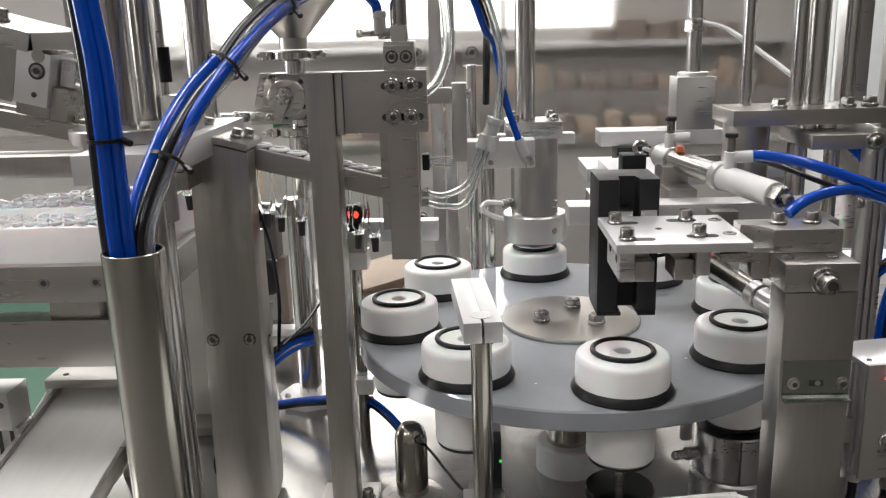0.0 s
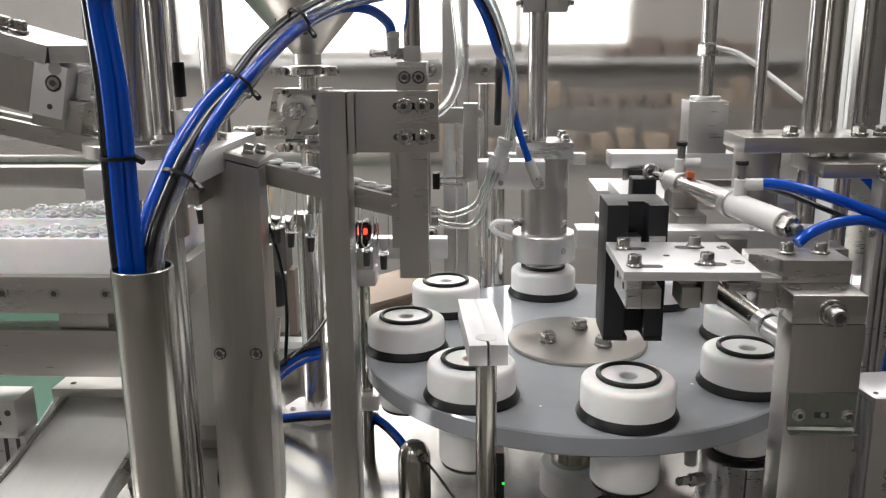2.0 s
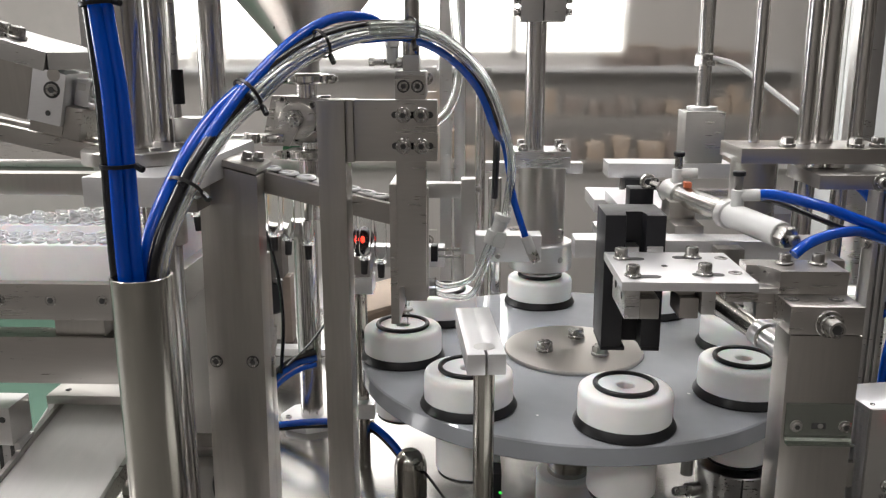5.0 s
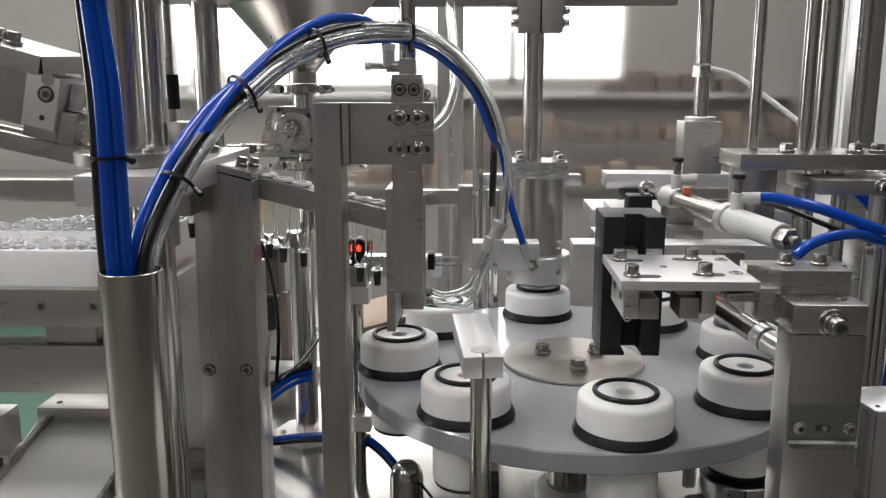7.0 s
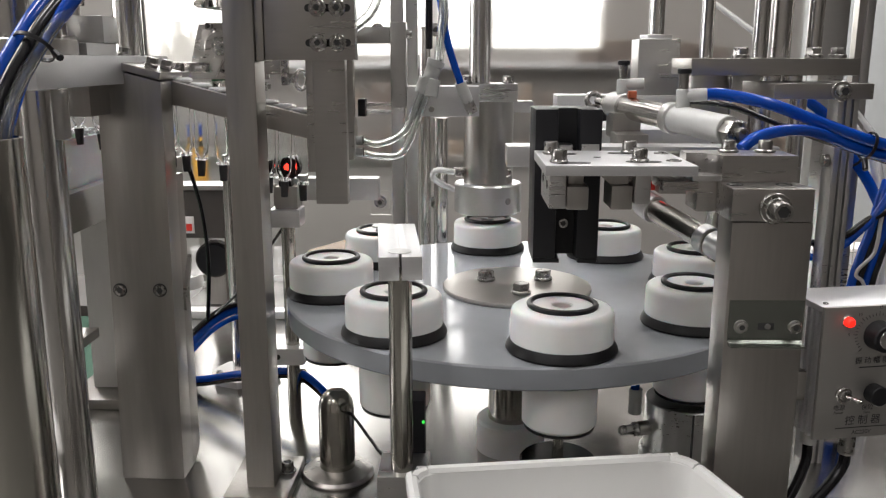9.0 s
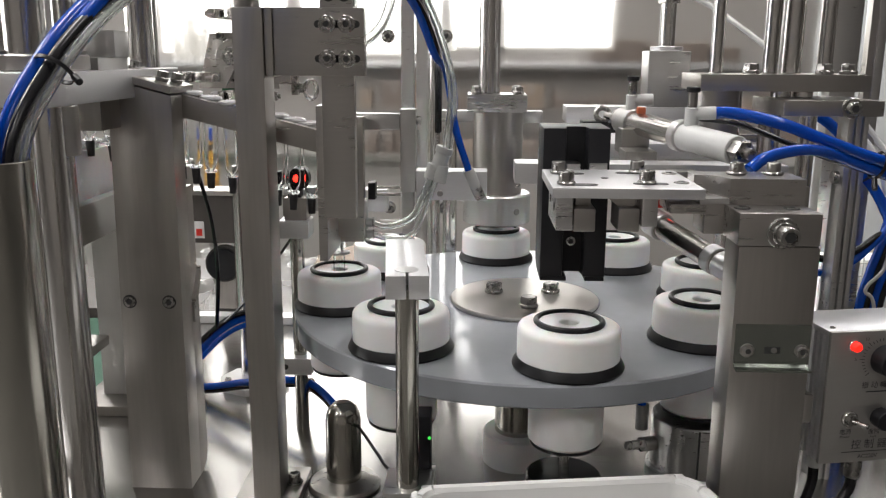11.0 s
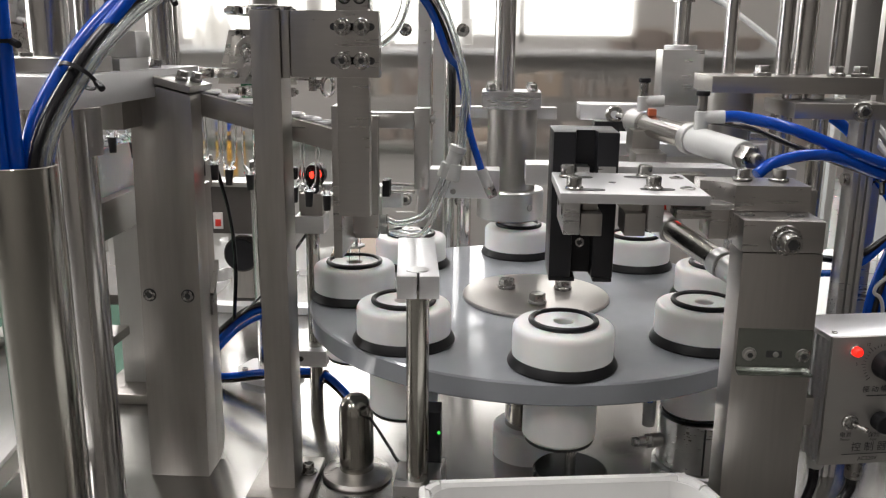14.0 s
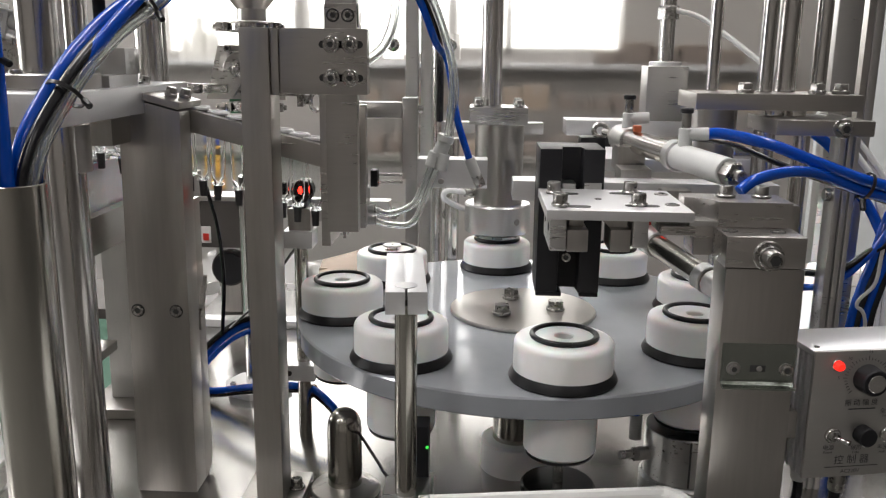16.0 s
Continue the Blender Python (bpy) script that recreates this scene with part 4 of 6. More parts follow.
part("piston_eye", ring(along(0.0), 0.0062, 0.0026, Matrix.Rotation(radians(75), 4, "X"), 24, 10), BOLT, air)
part("eye_mount", box(0.212, 0.236, 0.935, 0.96, 1.196, 1.217, 0.0008), BLACK, air)
part("mount_plate", box(0.205, 0.30, 0.945, 1.06, 1.1835, 1.1955, 0.0008), LIGHT_ALU, air)
part("mount_link", box(0.22, 0.26, 1.0605, 1.0695, 1.1835, 1.194, 0.0), LIGHT_ALU, air)
part("piston_rod", rod(along(0.03), along(0.17), 0.0032, 16), CHROME, air)
part("lock_nut", hexagon(along(0.13), along(0.17), 0.0085), BOLT, air)
part("front_cap", rod(along(0.17), along(0.27), 0.0118, 32), ALU, air)
part("barrel", rod(along(0.27), along(0.62), 0.0100, 32), CHROME, air)
part("band", rod(along(0.585), along(0.625), 0.0128, 32), ALU, air)
part("rear_cap", rod(along(0.625), along(0.93), 0.0108, 32), FITTING, air, "matt grey end cap")
part("end_nut", hexagon(along(0.93), along(0.975), 0.0095), BOLT, air)
part("end_stud", rod(along(0.975), along(1.01), 0.0045, 16), BOLT, air)
part("support_arm", box(0.238, 0.262, 0.868, 0.905, 1.1935, 1.2155, 0.0008), STEEL, air)
part("support_bar", box(0.236, 0.262, 0.8335, 0.8678, 1.1865, 1.2, 0.0008), STEEL, air)
for s, mat in ((0.24, FITTING), (0.66, FITTING)):
    f = part("fitting", rod(along(s, 0.009), along(s, 0.024), 0.0055, 20), mat, air)
    part("fitting_screw", rod(along(s, 0.024), along(s, 0.036), 0.0038, 14), BOLT, f)
    part("screw_cap", rod(along(s, 0.036), along(s, 0.040), 0.0055, 14), BLACK, f)
    part("fitting_arm", rod(along(s, 0.019), along(s, 0.019) + Vector((0.018, -0.003, 0.001)), 0.0052, 18), FITTING, f)
part("switch", box(0.2505, 0.2575, 0.868, 0.876, 1.2285, 1.2345, 0.001), ORANGE, air, "orange position switch")

blue_pair = thing("blue_hose_pair", (0.36, 0.79, 1.2), "two blue air hoses tied together beside a black cable", "air hose")
h0 = along(0.66, 0.019) + Vector((0.016, -0.003, 0.001))
part("blue_hose", hose([h0, h0 + Vector((0.015, -0.002, 0.0)), (0.345, 0.79, 1.2275), (0.381, 0.79, 1.2145), (0.42, 0.794, 1.201), (0.47, 0.80, 1.187), (0.58, 0.82, 1.15)], 0.0048), BLUE, blue_pair)
part("blue_hose", hose([(0.306, 0.731, 1.199), (0.316, 0.735, 1.206), (0.336, 0.75, 1.2095), (0.36, 0.768, 1.2095), (0.386, 0.788, 1.2045), (0.42, 0.796, 1.192), (0.47, 0.802, 1.178), (0.58, 0.82, 1.14)], 0.0045), BLUE, blue_pair)
part("black_cable", hose([(0.29, 0.84, 1.228), (0.32, 0.815, 1.225), (0.36, 0.80, 1.210), (0.41, 0.798, 1.193), (0.58, 0.83, 1.14)], 0.0024), BLACKHOSE, blue_pair)
zip_tie((0.425, 0.795, 1.195), (0.9, 0.05, -0.3), 0.0105, blue_pair)
fall = thing("hose_fall", (0.5, 0.97, 1.05), "blue, clear and black hoses hanging behind the grooved post", "air hose")
part("blue_hose", hose([(0.44, 1.0, 1.23), (0.471, 1.0, 1.209), (0.488, 1.0, 1.19), (0.503, 1.0, 1.166), (0.520, 1.0, 1.145), (0.530, 0.995, 1.126), (0.533, 0.985, 1.11), (0.528, 0.972, 1.08), (0.518, 0.965, 1.04), (0.515, 0.96, 0.9)], 0.0055), BLUE, fall)
for dx, dy in ((0.0, 0.0), (0.007, 0.006), (0.013, 0.002)):
    part("clear_hose", hose([(0.47 + dx, 1.0 + dy, 1.235), (0.503 + dx, 1.0 + dy, 1.197), (0.521 + dx, 1.0 + dy, 1.174), (0.530 + dx, 1.0 + dy, 1.15), (0.537 + dx, 1.0 + dy, 1.116), (0.54 + dx, 1.0 + dy, 1.0), (0.54 + dx, 1.0 + dy, 0.9)], 0.0035), FILM, fall)
for dx, mat, nm in ((0.0, BLACKHOSE, "black_hose"), (0.007, BLUE, "blue_hose"), (0.013, BLACKHOSE, "black_hose"), (-0.006, BLUE, "blue_hose")):
    part(nm, hose([(0.53 + dx, 0.96, 1.145), (0.520 + dx, 0.952, 1.121), (0.514 + dx, 0.95, 1.095), (0.507 + dx, 0.95, 1.069), (0.500 + dx, 0.95, 1.023), (0.497 + dx, 0.95, 0.89)], 0.0042), mat, fall)
part("grey_cable", hose([(0.512, 0.935, 1.13), (0.508, 0.93, 1.11), (0.505, 0.93, 1.079), (0.490, 0.93, 1.058), (0.501, 0.93, 1.033), (0.50, 0.93, 0.9)], 0.0018, 8), FITTING, fall)
part("black_cable", hose([(0.37, 0.93, 1.09), (0.435, 0.93, 1.089), (0.455, 0.93, 1.088), (0.476, 0.93, 1.096), (0.494, 0.93, 1.11), (0.507, 0.93, 1.117), (0.53, 0.94, 1.13)], 0.0035), BLACKHOSE, fall)
part("blue_hose", hose([(0.37, 0.93, 1.073), (0.436, 0.93, 1.074), (0.454, 0.93, 1.076), (0.473, 0.93, 1.085), (0.486, 0.93, 1.097), (0.505, 0.93, 1.12), (0.52, 0.94, 1.14)], 0.0035), BLUE, fall)
zip_tie((0.509, 1.0, 1.158), (0.6, 0, -0.75), 0.0062, fall)
mesh = thing("wire_basket", (0.68, 1.33, DECK), "white wire mesh basket standing behind the hoses", "wire basket")
for k in range(12):
    part("upright_wire", rod((0.60 + 0.014 * k, 1.30, DECK), (0.60 + 0.014 * k, 1.30, 1.015), 0.0011, 6, 0.0002), TRAY, mesh)
for k in range(8):
    part("cross_wire", rod((0.598, 1.2985, DECK + 0.006 + 0.0185 * k), (0.756, 1.2985, DECK + 0.006 + 0.0185 * k), 0.0011, 6, 0.0002), TRAY, mesh)
part("liner", box(0.60, 0.755, 1.31, 1.36, DECK, 1.0, 0.01), WHITE, mesh, "white bag inside the basket")

# ---- right rear tower ----
tower = thing("rear_tower", (0.40, 0.92, DECK), "steel plates on a grooved aluminium post with chrome rods", "tower")
part("upper_plate", box(0.312, 0.462, 0.905, 0.98, 1.247, 1.262, 0.0008), SATIN, tower)
part("lower_plate", box(0.376, 0.461, 0.872, 0.96, 1.2275, 1.241, 0.0008), SATIN, tower)
for rx, ry, r in ((0.385, 0.945, 0.007), (0.407, 0.955, 0.010), (0.435, 0.945, 0.007), (0.338, 0.955, 0.006)):
    part("rod", rod((rx, ry, 1.2621), (rx, ry, 1.62), r, 24), CHROME, tower)
for rx, ry in ((0.36, 0.92), (0.425, 0.918), (0.448, 0.922)):
    hex_bolt(tower, (rx, ry, 1.2621), (0, 0, 1), 0.0068, 0.006, 0.008)
for rx in (0.39, 0.41):
    part("spacer", rod((rx, 0.925, 1.2411), (rx, 0.925, 1.2469), 0.009, 20), CHROME, tower)
cap_screw(tower, (0.433, 0.8718, 1.2345), (0, -1, 0), 0.0058, 0.007, 0.0088)
post_outline = [(0.4375, 0.885), (0.4420, 0.885), (0.4420, 0.889), (0.4445, 0.889), (0.4445, 0.885), (0.4485, 0.885), (0.4485, 0.889), (0.4510, 0.889), (0.4510, 0.885), (0.4555, 0.885), (0.4555, 0.908), (0.4375, 0.908)]
part("grooved_post", prism(post_outline, "z", DECK, 1.2274, None, 0.0006), ALU, tower)
for rx, ry, r in ((0.384, 0.93, 0.010), (0.425, 0.945, 0.008), (0.355, 0.95, 0.008)):
    part("lower_rod", rod((rx, ry, DECK), (rx, ry, 1.2273 if rx > 0.376 else 1.2469), r, 24), CHROME, tower)
part("side_screw", rod((0.4374, 0.895, 1.172), (0.432, 0.895, 1.172), 0.006, 16), BOLT, tower)
part("lift_cylinder", lathe([(0, 1.19), (0.019, 1.19), (0.0225, 1.193), (0.0225, 1.2468), (0, 1.2468)], Matrix.Translation((0.340, 0.955, 0)), 40), STEEL, tower)
edge_post = thing("enclosure_post", (0.52, 1.02, DECK), "dark aluminium enclosure post with a toothed strip", "post")
part("profile", box(0.505, 0.514, 1.0, 1.03, DECK, 1.9, 0.001), ALU, edge_post)
part("strip", box(0.4985, 0.5049, 1.002, 1.012, DECK, 1.9, 0.0), SATIN, edge_post)

# ---- lower diagonal cylinder ----
low = thing("diagonal_cylinder", (0.28, 0.77, 1.13), "clear-bodied steel air cylinder slanting behind the column", "air cylinder")
B0, B1 = Vector((0.255, 0.806, 1.147)), Vector((0.304, 0.70, 1.124))
part("barrel", rod(B0.lerp(B1, 0.12), B0.lerp(B1, 0.72), 0.0090, 28), TUBE_STEEL, low)
part("band", rod(B0.lerp(B1, 0.62), B0.lerp(B1, 0.70), 0.0108, 28), ALU, low)
part("front_cap", rod(B0, B0.lerp(B1, 0.13), 0.0112, 28), LIGHT_ALU, low)
part("rear_cap", rod(B0.lerp(B1, 0.72), B1, 0.0100, 28), ALU, low)
part("piston_rod", rod(B0 - (B1 - B0) * 0.2, B0, 0.0035, 14), CHROME, low)
part("switch", box(0.252, 0.266, 0.80, 0.812, 1.1585, 1.1645, 0.0008), RED, low)
part("switch_lamp", box(0.2665, 0.271, 0.795, 0.80, 1.1575, 1.1625, 0.0), LED_RED, low)
part("hanger", box(0.262, 0.285, 0.785, 0.8034, 1.158, 1.19, 0.0008), STEEL, low)

# ---- cup station under the right-hand holder ----
RX, RY = CX + PITCH * math.cos(radians(PHASE + 45)), CY + PITCH * math.sin(radians(PHASE + 45))
cup = thing("cup_station", (RX, RY, DECK), "stainless steel cup with a clamp collar and locking knob", "cup")
mc = Matrix.Translation((RX, RY, DECK))
part("base", lathe([(0, 0), (0.040, 0), (0.040, 0.034), (0.038, 0.036), (0, 0.036)], mc, 48), ALU, cup)
part("collar", lathe([(0, 0.0362), (0.0355, 0.0362), (0.0365, 0.0375), (0.0365, 0.082), (0.0355, 0.083), (0, 0.083)], mc, 48), ALU, cup)
part("split", box(RX - 0.004, RX - 0.0025, RY - 0.0375, RY - 0.03, DECK + 0.038, DECK + 0.082, 0), RECESS_SHADE, cup)
kb = part("knob_stem", rod((RX - 0.033, RY - 0.008, DECK + 0.058), (RX - 0.046, RY - 0.012, DECK + 0.058), 0.0065, 20), STEEL, cup)
part("knob_nut", hexagon((RX - 0.046, RY - 0.012, DECK + 0.058), (RX - 0.050, RY - 0.013, DECK + 0.058), 0.0065), BOLT, kb)
part("knob_head", hexagon((RX - 0.050, RY - 0.013, DECK + 0.058), (RX - 0.062, RY - 0.017, DECK + 0.058), 0.0045), BOLT, kb)
part("air_elbow", rod((RX - 0.045, RY + 0.004, DECK + 0.066), (RX - 0.045, RY + 0.004, DECK + 0.09), 0.006, 16), FITTING, cup)
part("air_hose", hose([(RX - 0.045, RY + 0.004, DECK + 0.08), (RX - 0.046, RY + 0.004, DECK + 0.10), (RX - 0.04, RY + 0.02, DECK + 0.12)], 0.004), BLUE, cup)

# ---- lifting plunger under the front holder ----
FX, FY = CX + PITCH * math.cos(radians(PHASE)), CY + PITCH * math.sin(radians(PHASE))
lift = thing("lifting_plunger", (FX, FY, DECK), "dark polished disc with a slim plunger on the deck", "plunger")
part("disc", lathe([(0, 0.05), (0.030, 0.05), (0.0315, 0.0515), (0.0315, 0.0575), (0.030, 0.059), (0.011, 0.060), (0, 0.060)], Matrix.Translation((FX, FY, DECK)), 40), material("dark_polished_steel", (0.10, 0.10, 0.10), 0.16, 1.0, 0.08, 60, (1, 1, 1), 0.0, 0.05), lift)
part("pedestal", rod((FX, FY, DECK), (FX, FY, DECK + 0.05), 0.014, 24), STEEL, lift)
part("pin", rod((FX, FY, DECK + 0.0601), (FX, FY, TOP - 0.067), 0.0045, 16), CHROME, lift)

# ---- small sensor behind the clamp post ----
eye = thing("holder_sensor", (0.074, 0.735, 0.96), "black box sensor with a small green lamp", "sensor")
part("body", box(0.066, 0.0795, 0.7305, 0.752, 0.935, 1.005, 0.001), BLACK, eye)
part("lamp", rod((0.0785, 0.7304, 0.988), (0.0785, 0.729, 0.988), 0.0013, 10), LED_GREEN, eye, "glowing green lamp")
part("bracket", box(0.050, 0.0812, 0.7305, 0.79, DECK, 0.9349, 0.001), STEEL, eye)
part("cable", hose([(0.068, 0.74, 0.945), (0.045, 0.75, 0.95), (0.03, 0.79, 0.945), (0.0, 0.86, 0.94), (-0.02, 0.93, 0.885)], 0.0014, 8), BLACKHOSE, eye)

# ---- control box ----
ctl = thing("control_box", (0.40, 0.665, 1.0), "aluminium control box with a red lamp, dial, switch and fuse", "control box")
MB = Matrix.Translation((0.338, 0.642, 1.1075)) @ Matrix.Rotation(radians(10), 4, "Z") @ Matrix.Rotation(radians(-0.3), 4, "Y")
part("front_panel", box(0, 0.11, 0, 0.003, -0.0905, 0, 0.0006, None, MB), PANEL, ctl)
part("top_cover", box(0.0, 0.11, 0.0032, 0.047, -0.004, 0.0, 0.0008, None, MB), LIGHT_ALU, ctl)
part("case", box(0.0022, 0.1098, 0.0032, 0.0465, -0.09, -0.0042, 0.0006, None, MB), ALU, ctl)
for i in range(7):
    part("fin", box(-0.0002, 0.0022, 0.006 + i * 0.0062, 0.009 + i * 0.0062, -0.09, -0.0042, 0.0, None, MB), LIGHT_ALU, ctl)
cap_screw(ctl, MB @ Vector((0.006, 0.009, 0.0)), (0, 0, 1), 0.0018, 0.0008)


def on_panel(u, v, d=0.0):
    return MB @ Vector((u * 1.095, -d, -v - 0.051 * u))


out = MB.to_3x3() @ Vector((0, -1, 0))
part("lamp_bezel", rod(on_panel(0.0148, 0.0087), on_panel(0.0148, 0.0087, 0.0015), 0.0042, 20), CHROME, ctl)
part("lamp", lathe([(0.0032, 0), (0.0032, 0.002), (0.0022, 0.0038), (0, 0.0042)], turn_to(on_panel(0.0148, 0.0087, 0.0015), on_panel(0.0148, 0.0087, 0.003)), 16), LED_RED, ctl, "glowing red lamp")
dial = part("dial_knob", lathe([(0, 0), (0.0098, 0), (0.0092, 0.010), (0.0084, 0.011), (0, 0.011)], turn_to(on_panel(0.0350, 0.0178), on_panel(0.0350, 0.0178, 0.01)), 24), BLACK, ctl)
part("dial_cap", rod(on_panel(0.0350, 0.0178, 0.011), on_panel(0.0350, 0.0178, 0.0118), 0.0062, 24), CHROME, dial)
for k in range(31):
    a = radians(225 - k * 9)
    r0, r1 = 0.0128, (0.0158 if k % 5 == 0 else 0.0146)
    p0, p1 = on_panel(0.0350 + r0 * math.cos(a), 0.0178 - r0 * math.sin(a), 0.0002), on_panel(0.0350 + r1 * math.cos(a), 0.0178 - r1 * math.sin(a), 0.0002)
    part("tick", rod(p0, p1, 0.0002, 6, 0.00005), INK, ctl)
sw = part("toggle_base", rod(on_panel(0.0162, 0.0584), on_panel(0.0162, 0.0584, 0.003), 0.0055, 20), CHROME, ctl)
part("toggle_nut", hexagon(on_panel(0.0162, 0.0584, 0.003), on_panel(0.0162, 0.0584, 0.005), 0.0045), BOLT, sw)
part("toggle_lever", rod(on_panel(0.0162, 0.0584, 0.004), on_panel(0.0222, 0.0596, 0.012), 0.0013, 12, 0.0006, None, 0.0019), BOLT, sw)
part("fuse_cap", rod(on_panel(0.0357, 0.0573), on_panel(0.0357, 0.0573, 0.009), 0.0066, 24), BLACK, ctl)
part("switch_bezel", rod(on_panel(0.0525, 0.0575), on_panel(0.0525, 0.0575, 0.003), 0.0055, 20), CHROME, ctl)
part("cable_gland", rod(MB @ Vector((0.010, 0.02, -0.0906)), MB @ Vector((0.010, 0.02, -0.102)), 0.0055, 20), FITTING, ctl)
part("cable", hose([MB @ Vector((0.010, 0.02, -0.102)), MB @ Vector((0.009, 0.02, -0.118)), MB @ Vector((-0.004, 0.015, -0.14)), MB @ Vector((-0.03, 0.01, -0.165)), MB @ Vector((-0.08, 0.01, -0.2))], 0.0034), BLACKHOSE, ctl)
part("cable_gland", rod(MB @ Vector((0.039, 0.02, -0.0906)), MB @ Vector((0.039, 0.02, -0.112)), 0.0055, 20), BOLT, ctl)
part("cable", hose([MB @ Vector((0.039, 0.02, -0.112)), MB @ Vector((0.036, 0.02, -0.125)), MB @ Vector((0.014, 0.015, -0.145)), MB @ Vector((-0.03, 0.01, -0.18))], 0.0038), BLACKHOSE, ctl)
part("mount_arm", box(0.326, 0.352, 0.655, 0.668, 1.04, 1.06, 0.0008), STEEL, ctl)


def writing(text, u, v, size, name="writing"):
    cu = bpy.data.curves.new(name, "FONT")
    cu.body, cu.size, cu.align_x, cu.align_y = text, size, "CENTER", "CENTER"
    tmp = bpy.data.objects.new(name, cu)
    scene.collection.objects.link(tmp)
    bpy.context.view_layer.update()
    me = bpy.data.meshes.new_from_object(tmp.evaluated_get(bpy.context.evaluated_depsgraph_get()))
    bpy.data.objects.remove(tmp)
    bm = bmesh.new()
    bm.from_mesh(me)
    m = MB @ Matrix.Translation((u * 1.095, -0.0003, -v - 0.051 * u)) @ Matrix.Rotation(radians(90), 4, "X")
    bmesh.ops.transform(bm, matrix=m, verts=bm.verts)
    return part(name, bm, INK, ctl, "dark printed lettering", smooth=False)


writing("\u632f \u52a8 \u5e45 \u5ea6", 0.0333, 0.0352, 0.0050)
for word, du, dv in (("5", -0.0185, 0.0), ("10", -0.0125, -0.0135), ("15", 0.0005, -0.0185), ("20", 0.0130, -0.0135)):
    writing(word, 0.0350 + du, 0.0178 + dv, 0.0030)
writing("\u7535\u6e90", 0.0150, 0.0680, 0.0042)
writing("Power", 0.0150, 0.0713, 0.0026)
writing("\u4fdd\u9669", 0.0335, 0.0678, 0.0042)
writing("Fuse", 0.0335, 0.0711, 0.0026)
writing("\u5168\u6ce2", 0.0500, 0.0411, 0.0042)
writing("Full", 0.0500, 0.0444, 0.0026)
writing("\u534a\u6ce2", 0.0510, 0.0676, 0.0042)
writing("Half", 0.0510, 0.0709, 0.0026)
writing("\u63a7 \u5236 \u5668", 0.0313, 0.0767, 0.0072)
writing("AC220V", 0.0311, 0.0850, 0.0040)
part("rule", box(0.0154, 0.0540, -0.0004, 0.0001, -0.0832, -0.0829, 0.0, None, MB), INK, ctl)
part("small_print", box(0.0279, 0.0470, -0.0004, 0.0001, -0.0416, -0.0410, 0.0, None, MB), INK, ctl)

# ---- white tray ----
mt = Matrix.Translation((0.071, 0.631, 0)) @ Matrix.Rotation(radians(8), 4, "Z")
tray = thing("parts_tray", Matrix.Translation((0.16, 0.56, 0.955)), "white plastic parts tray with a rolled rim", "tray")


def rounded(x0, x1, y0, y1, r, z, n=6):
    pts = []
    for cx_, cy_, a0 in ((x1 - r, y1 - r, 0), (x0 + r, y1 - r, 90), (x0 + r, y0 + r, 180), (x1 - r, y0 + r, 270)):
        for i in range(n + 1):
            a = radians(a0 + 90 * i / n)
            lx_, ly_ = cx_ + r * math.cos(a), cy_ + r * math.sin(a)
            pts.append(mt @ Vector((lx_ - 0.9 * ly_ * lx_, ly_, z)))
    return pts


def shell(loops):
    bm = bmesh.new()
    rings = [[bm.verts.new(p) for p in lp] for lp in loops]
    for a, b in zip(rings, rings[1:]):
        for i in range(len(a)):
            j = (i + 1) % len(a)
            bm.faces.new((a[i], a[j], b[j], b[i]))
    bm.faces.new(rings[0])
    bm.faces.new(rings[-1][::-1])
    return bm


W, D = 0.192, -0.17
part("tray_shell", shell([rounded(0.010, W - 0.010, D + 0.01, -0.010, 0.014, 0.955), rounded(0.004, W - 0.004, D + 0.004, -0.004, 0.017, 0.99), rounded(0.002, W - 0.002, D + 0.002, -0.002, 0.018, 0.9945), rounded(-0.0005, W, D, 0.0005, 0.019, 0.9955), rounded(0.0, W, D, 0.0, 0.019, 0.9995), rounded(0.0035, W - 0.0035, D + 0.0035, -0.0035, 0.017, 1.0005), rounded(0.0075, W - 0.0075, D + 0.0075, -0.0075, 0.014, 0.998), rounded(0.011, W - 0.011, D + 0.011, -0.011, 0.013, 0.97), rounded(0.014, W - 0.014, D + 0.014, -0.014, 0.011, 0.9665)]), TRAY, tray)
loop = rounded(0.0035, W - 0.0035, D + 0.0035, -0.0035, 0.016, 0.9978)
part("rolled_rim", hose(loop + [loop[0].lerp(loop[-1], 0.02)], 0.0042, 8, 2), TRAY, tray)
stand = thing("tray_stand", (0.17, 0.54, DECK), "plain steel block under the parts tray", "stand")
part("block", box(0.10, 0.24, 0.48, 0.60, DECK, 0.9548, 0.002), SATIN, stand)

# ---- tube magazine at the left ----
mag = thing("tube_magazine", (-0.35, 0.95, 1.11), "steel tray framing a pack of clear tubes standing upright", "tray")
part("front_bar", box(-0.62, -0.226, 0.80, 0.812, 1.1145, 1.149, 0.0008), SATIN, mag)
for sx in (-0.38, -0.332, -0.284, -0.244):
    cap_screw(mag, (sx, 0.7999, 1.1335), (0, -1, 0), 0.0052, 0.0012)
part("side_bar", box(-0.238, -0.226, 0.8125, 1.12, 1.1145, 1.149, 0.0008), SATIN, mag)
part("floor_plate", box(-0.62, -0.2385, 0.8125, 1.12, 1.1145, 1.119, 0.0), SATIN, mag)
pack = thing("tube_pack", (-0.4, 0.96, 1.119), "close pack of clear tubes wrapped in film", "tubes", "", "stuff")
rng = random.Random(3)
bm = bmesh.new()
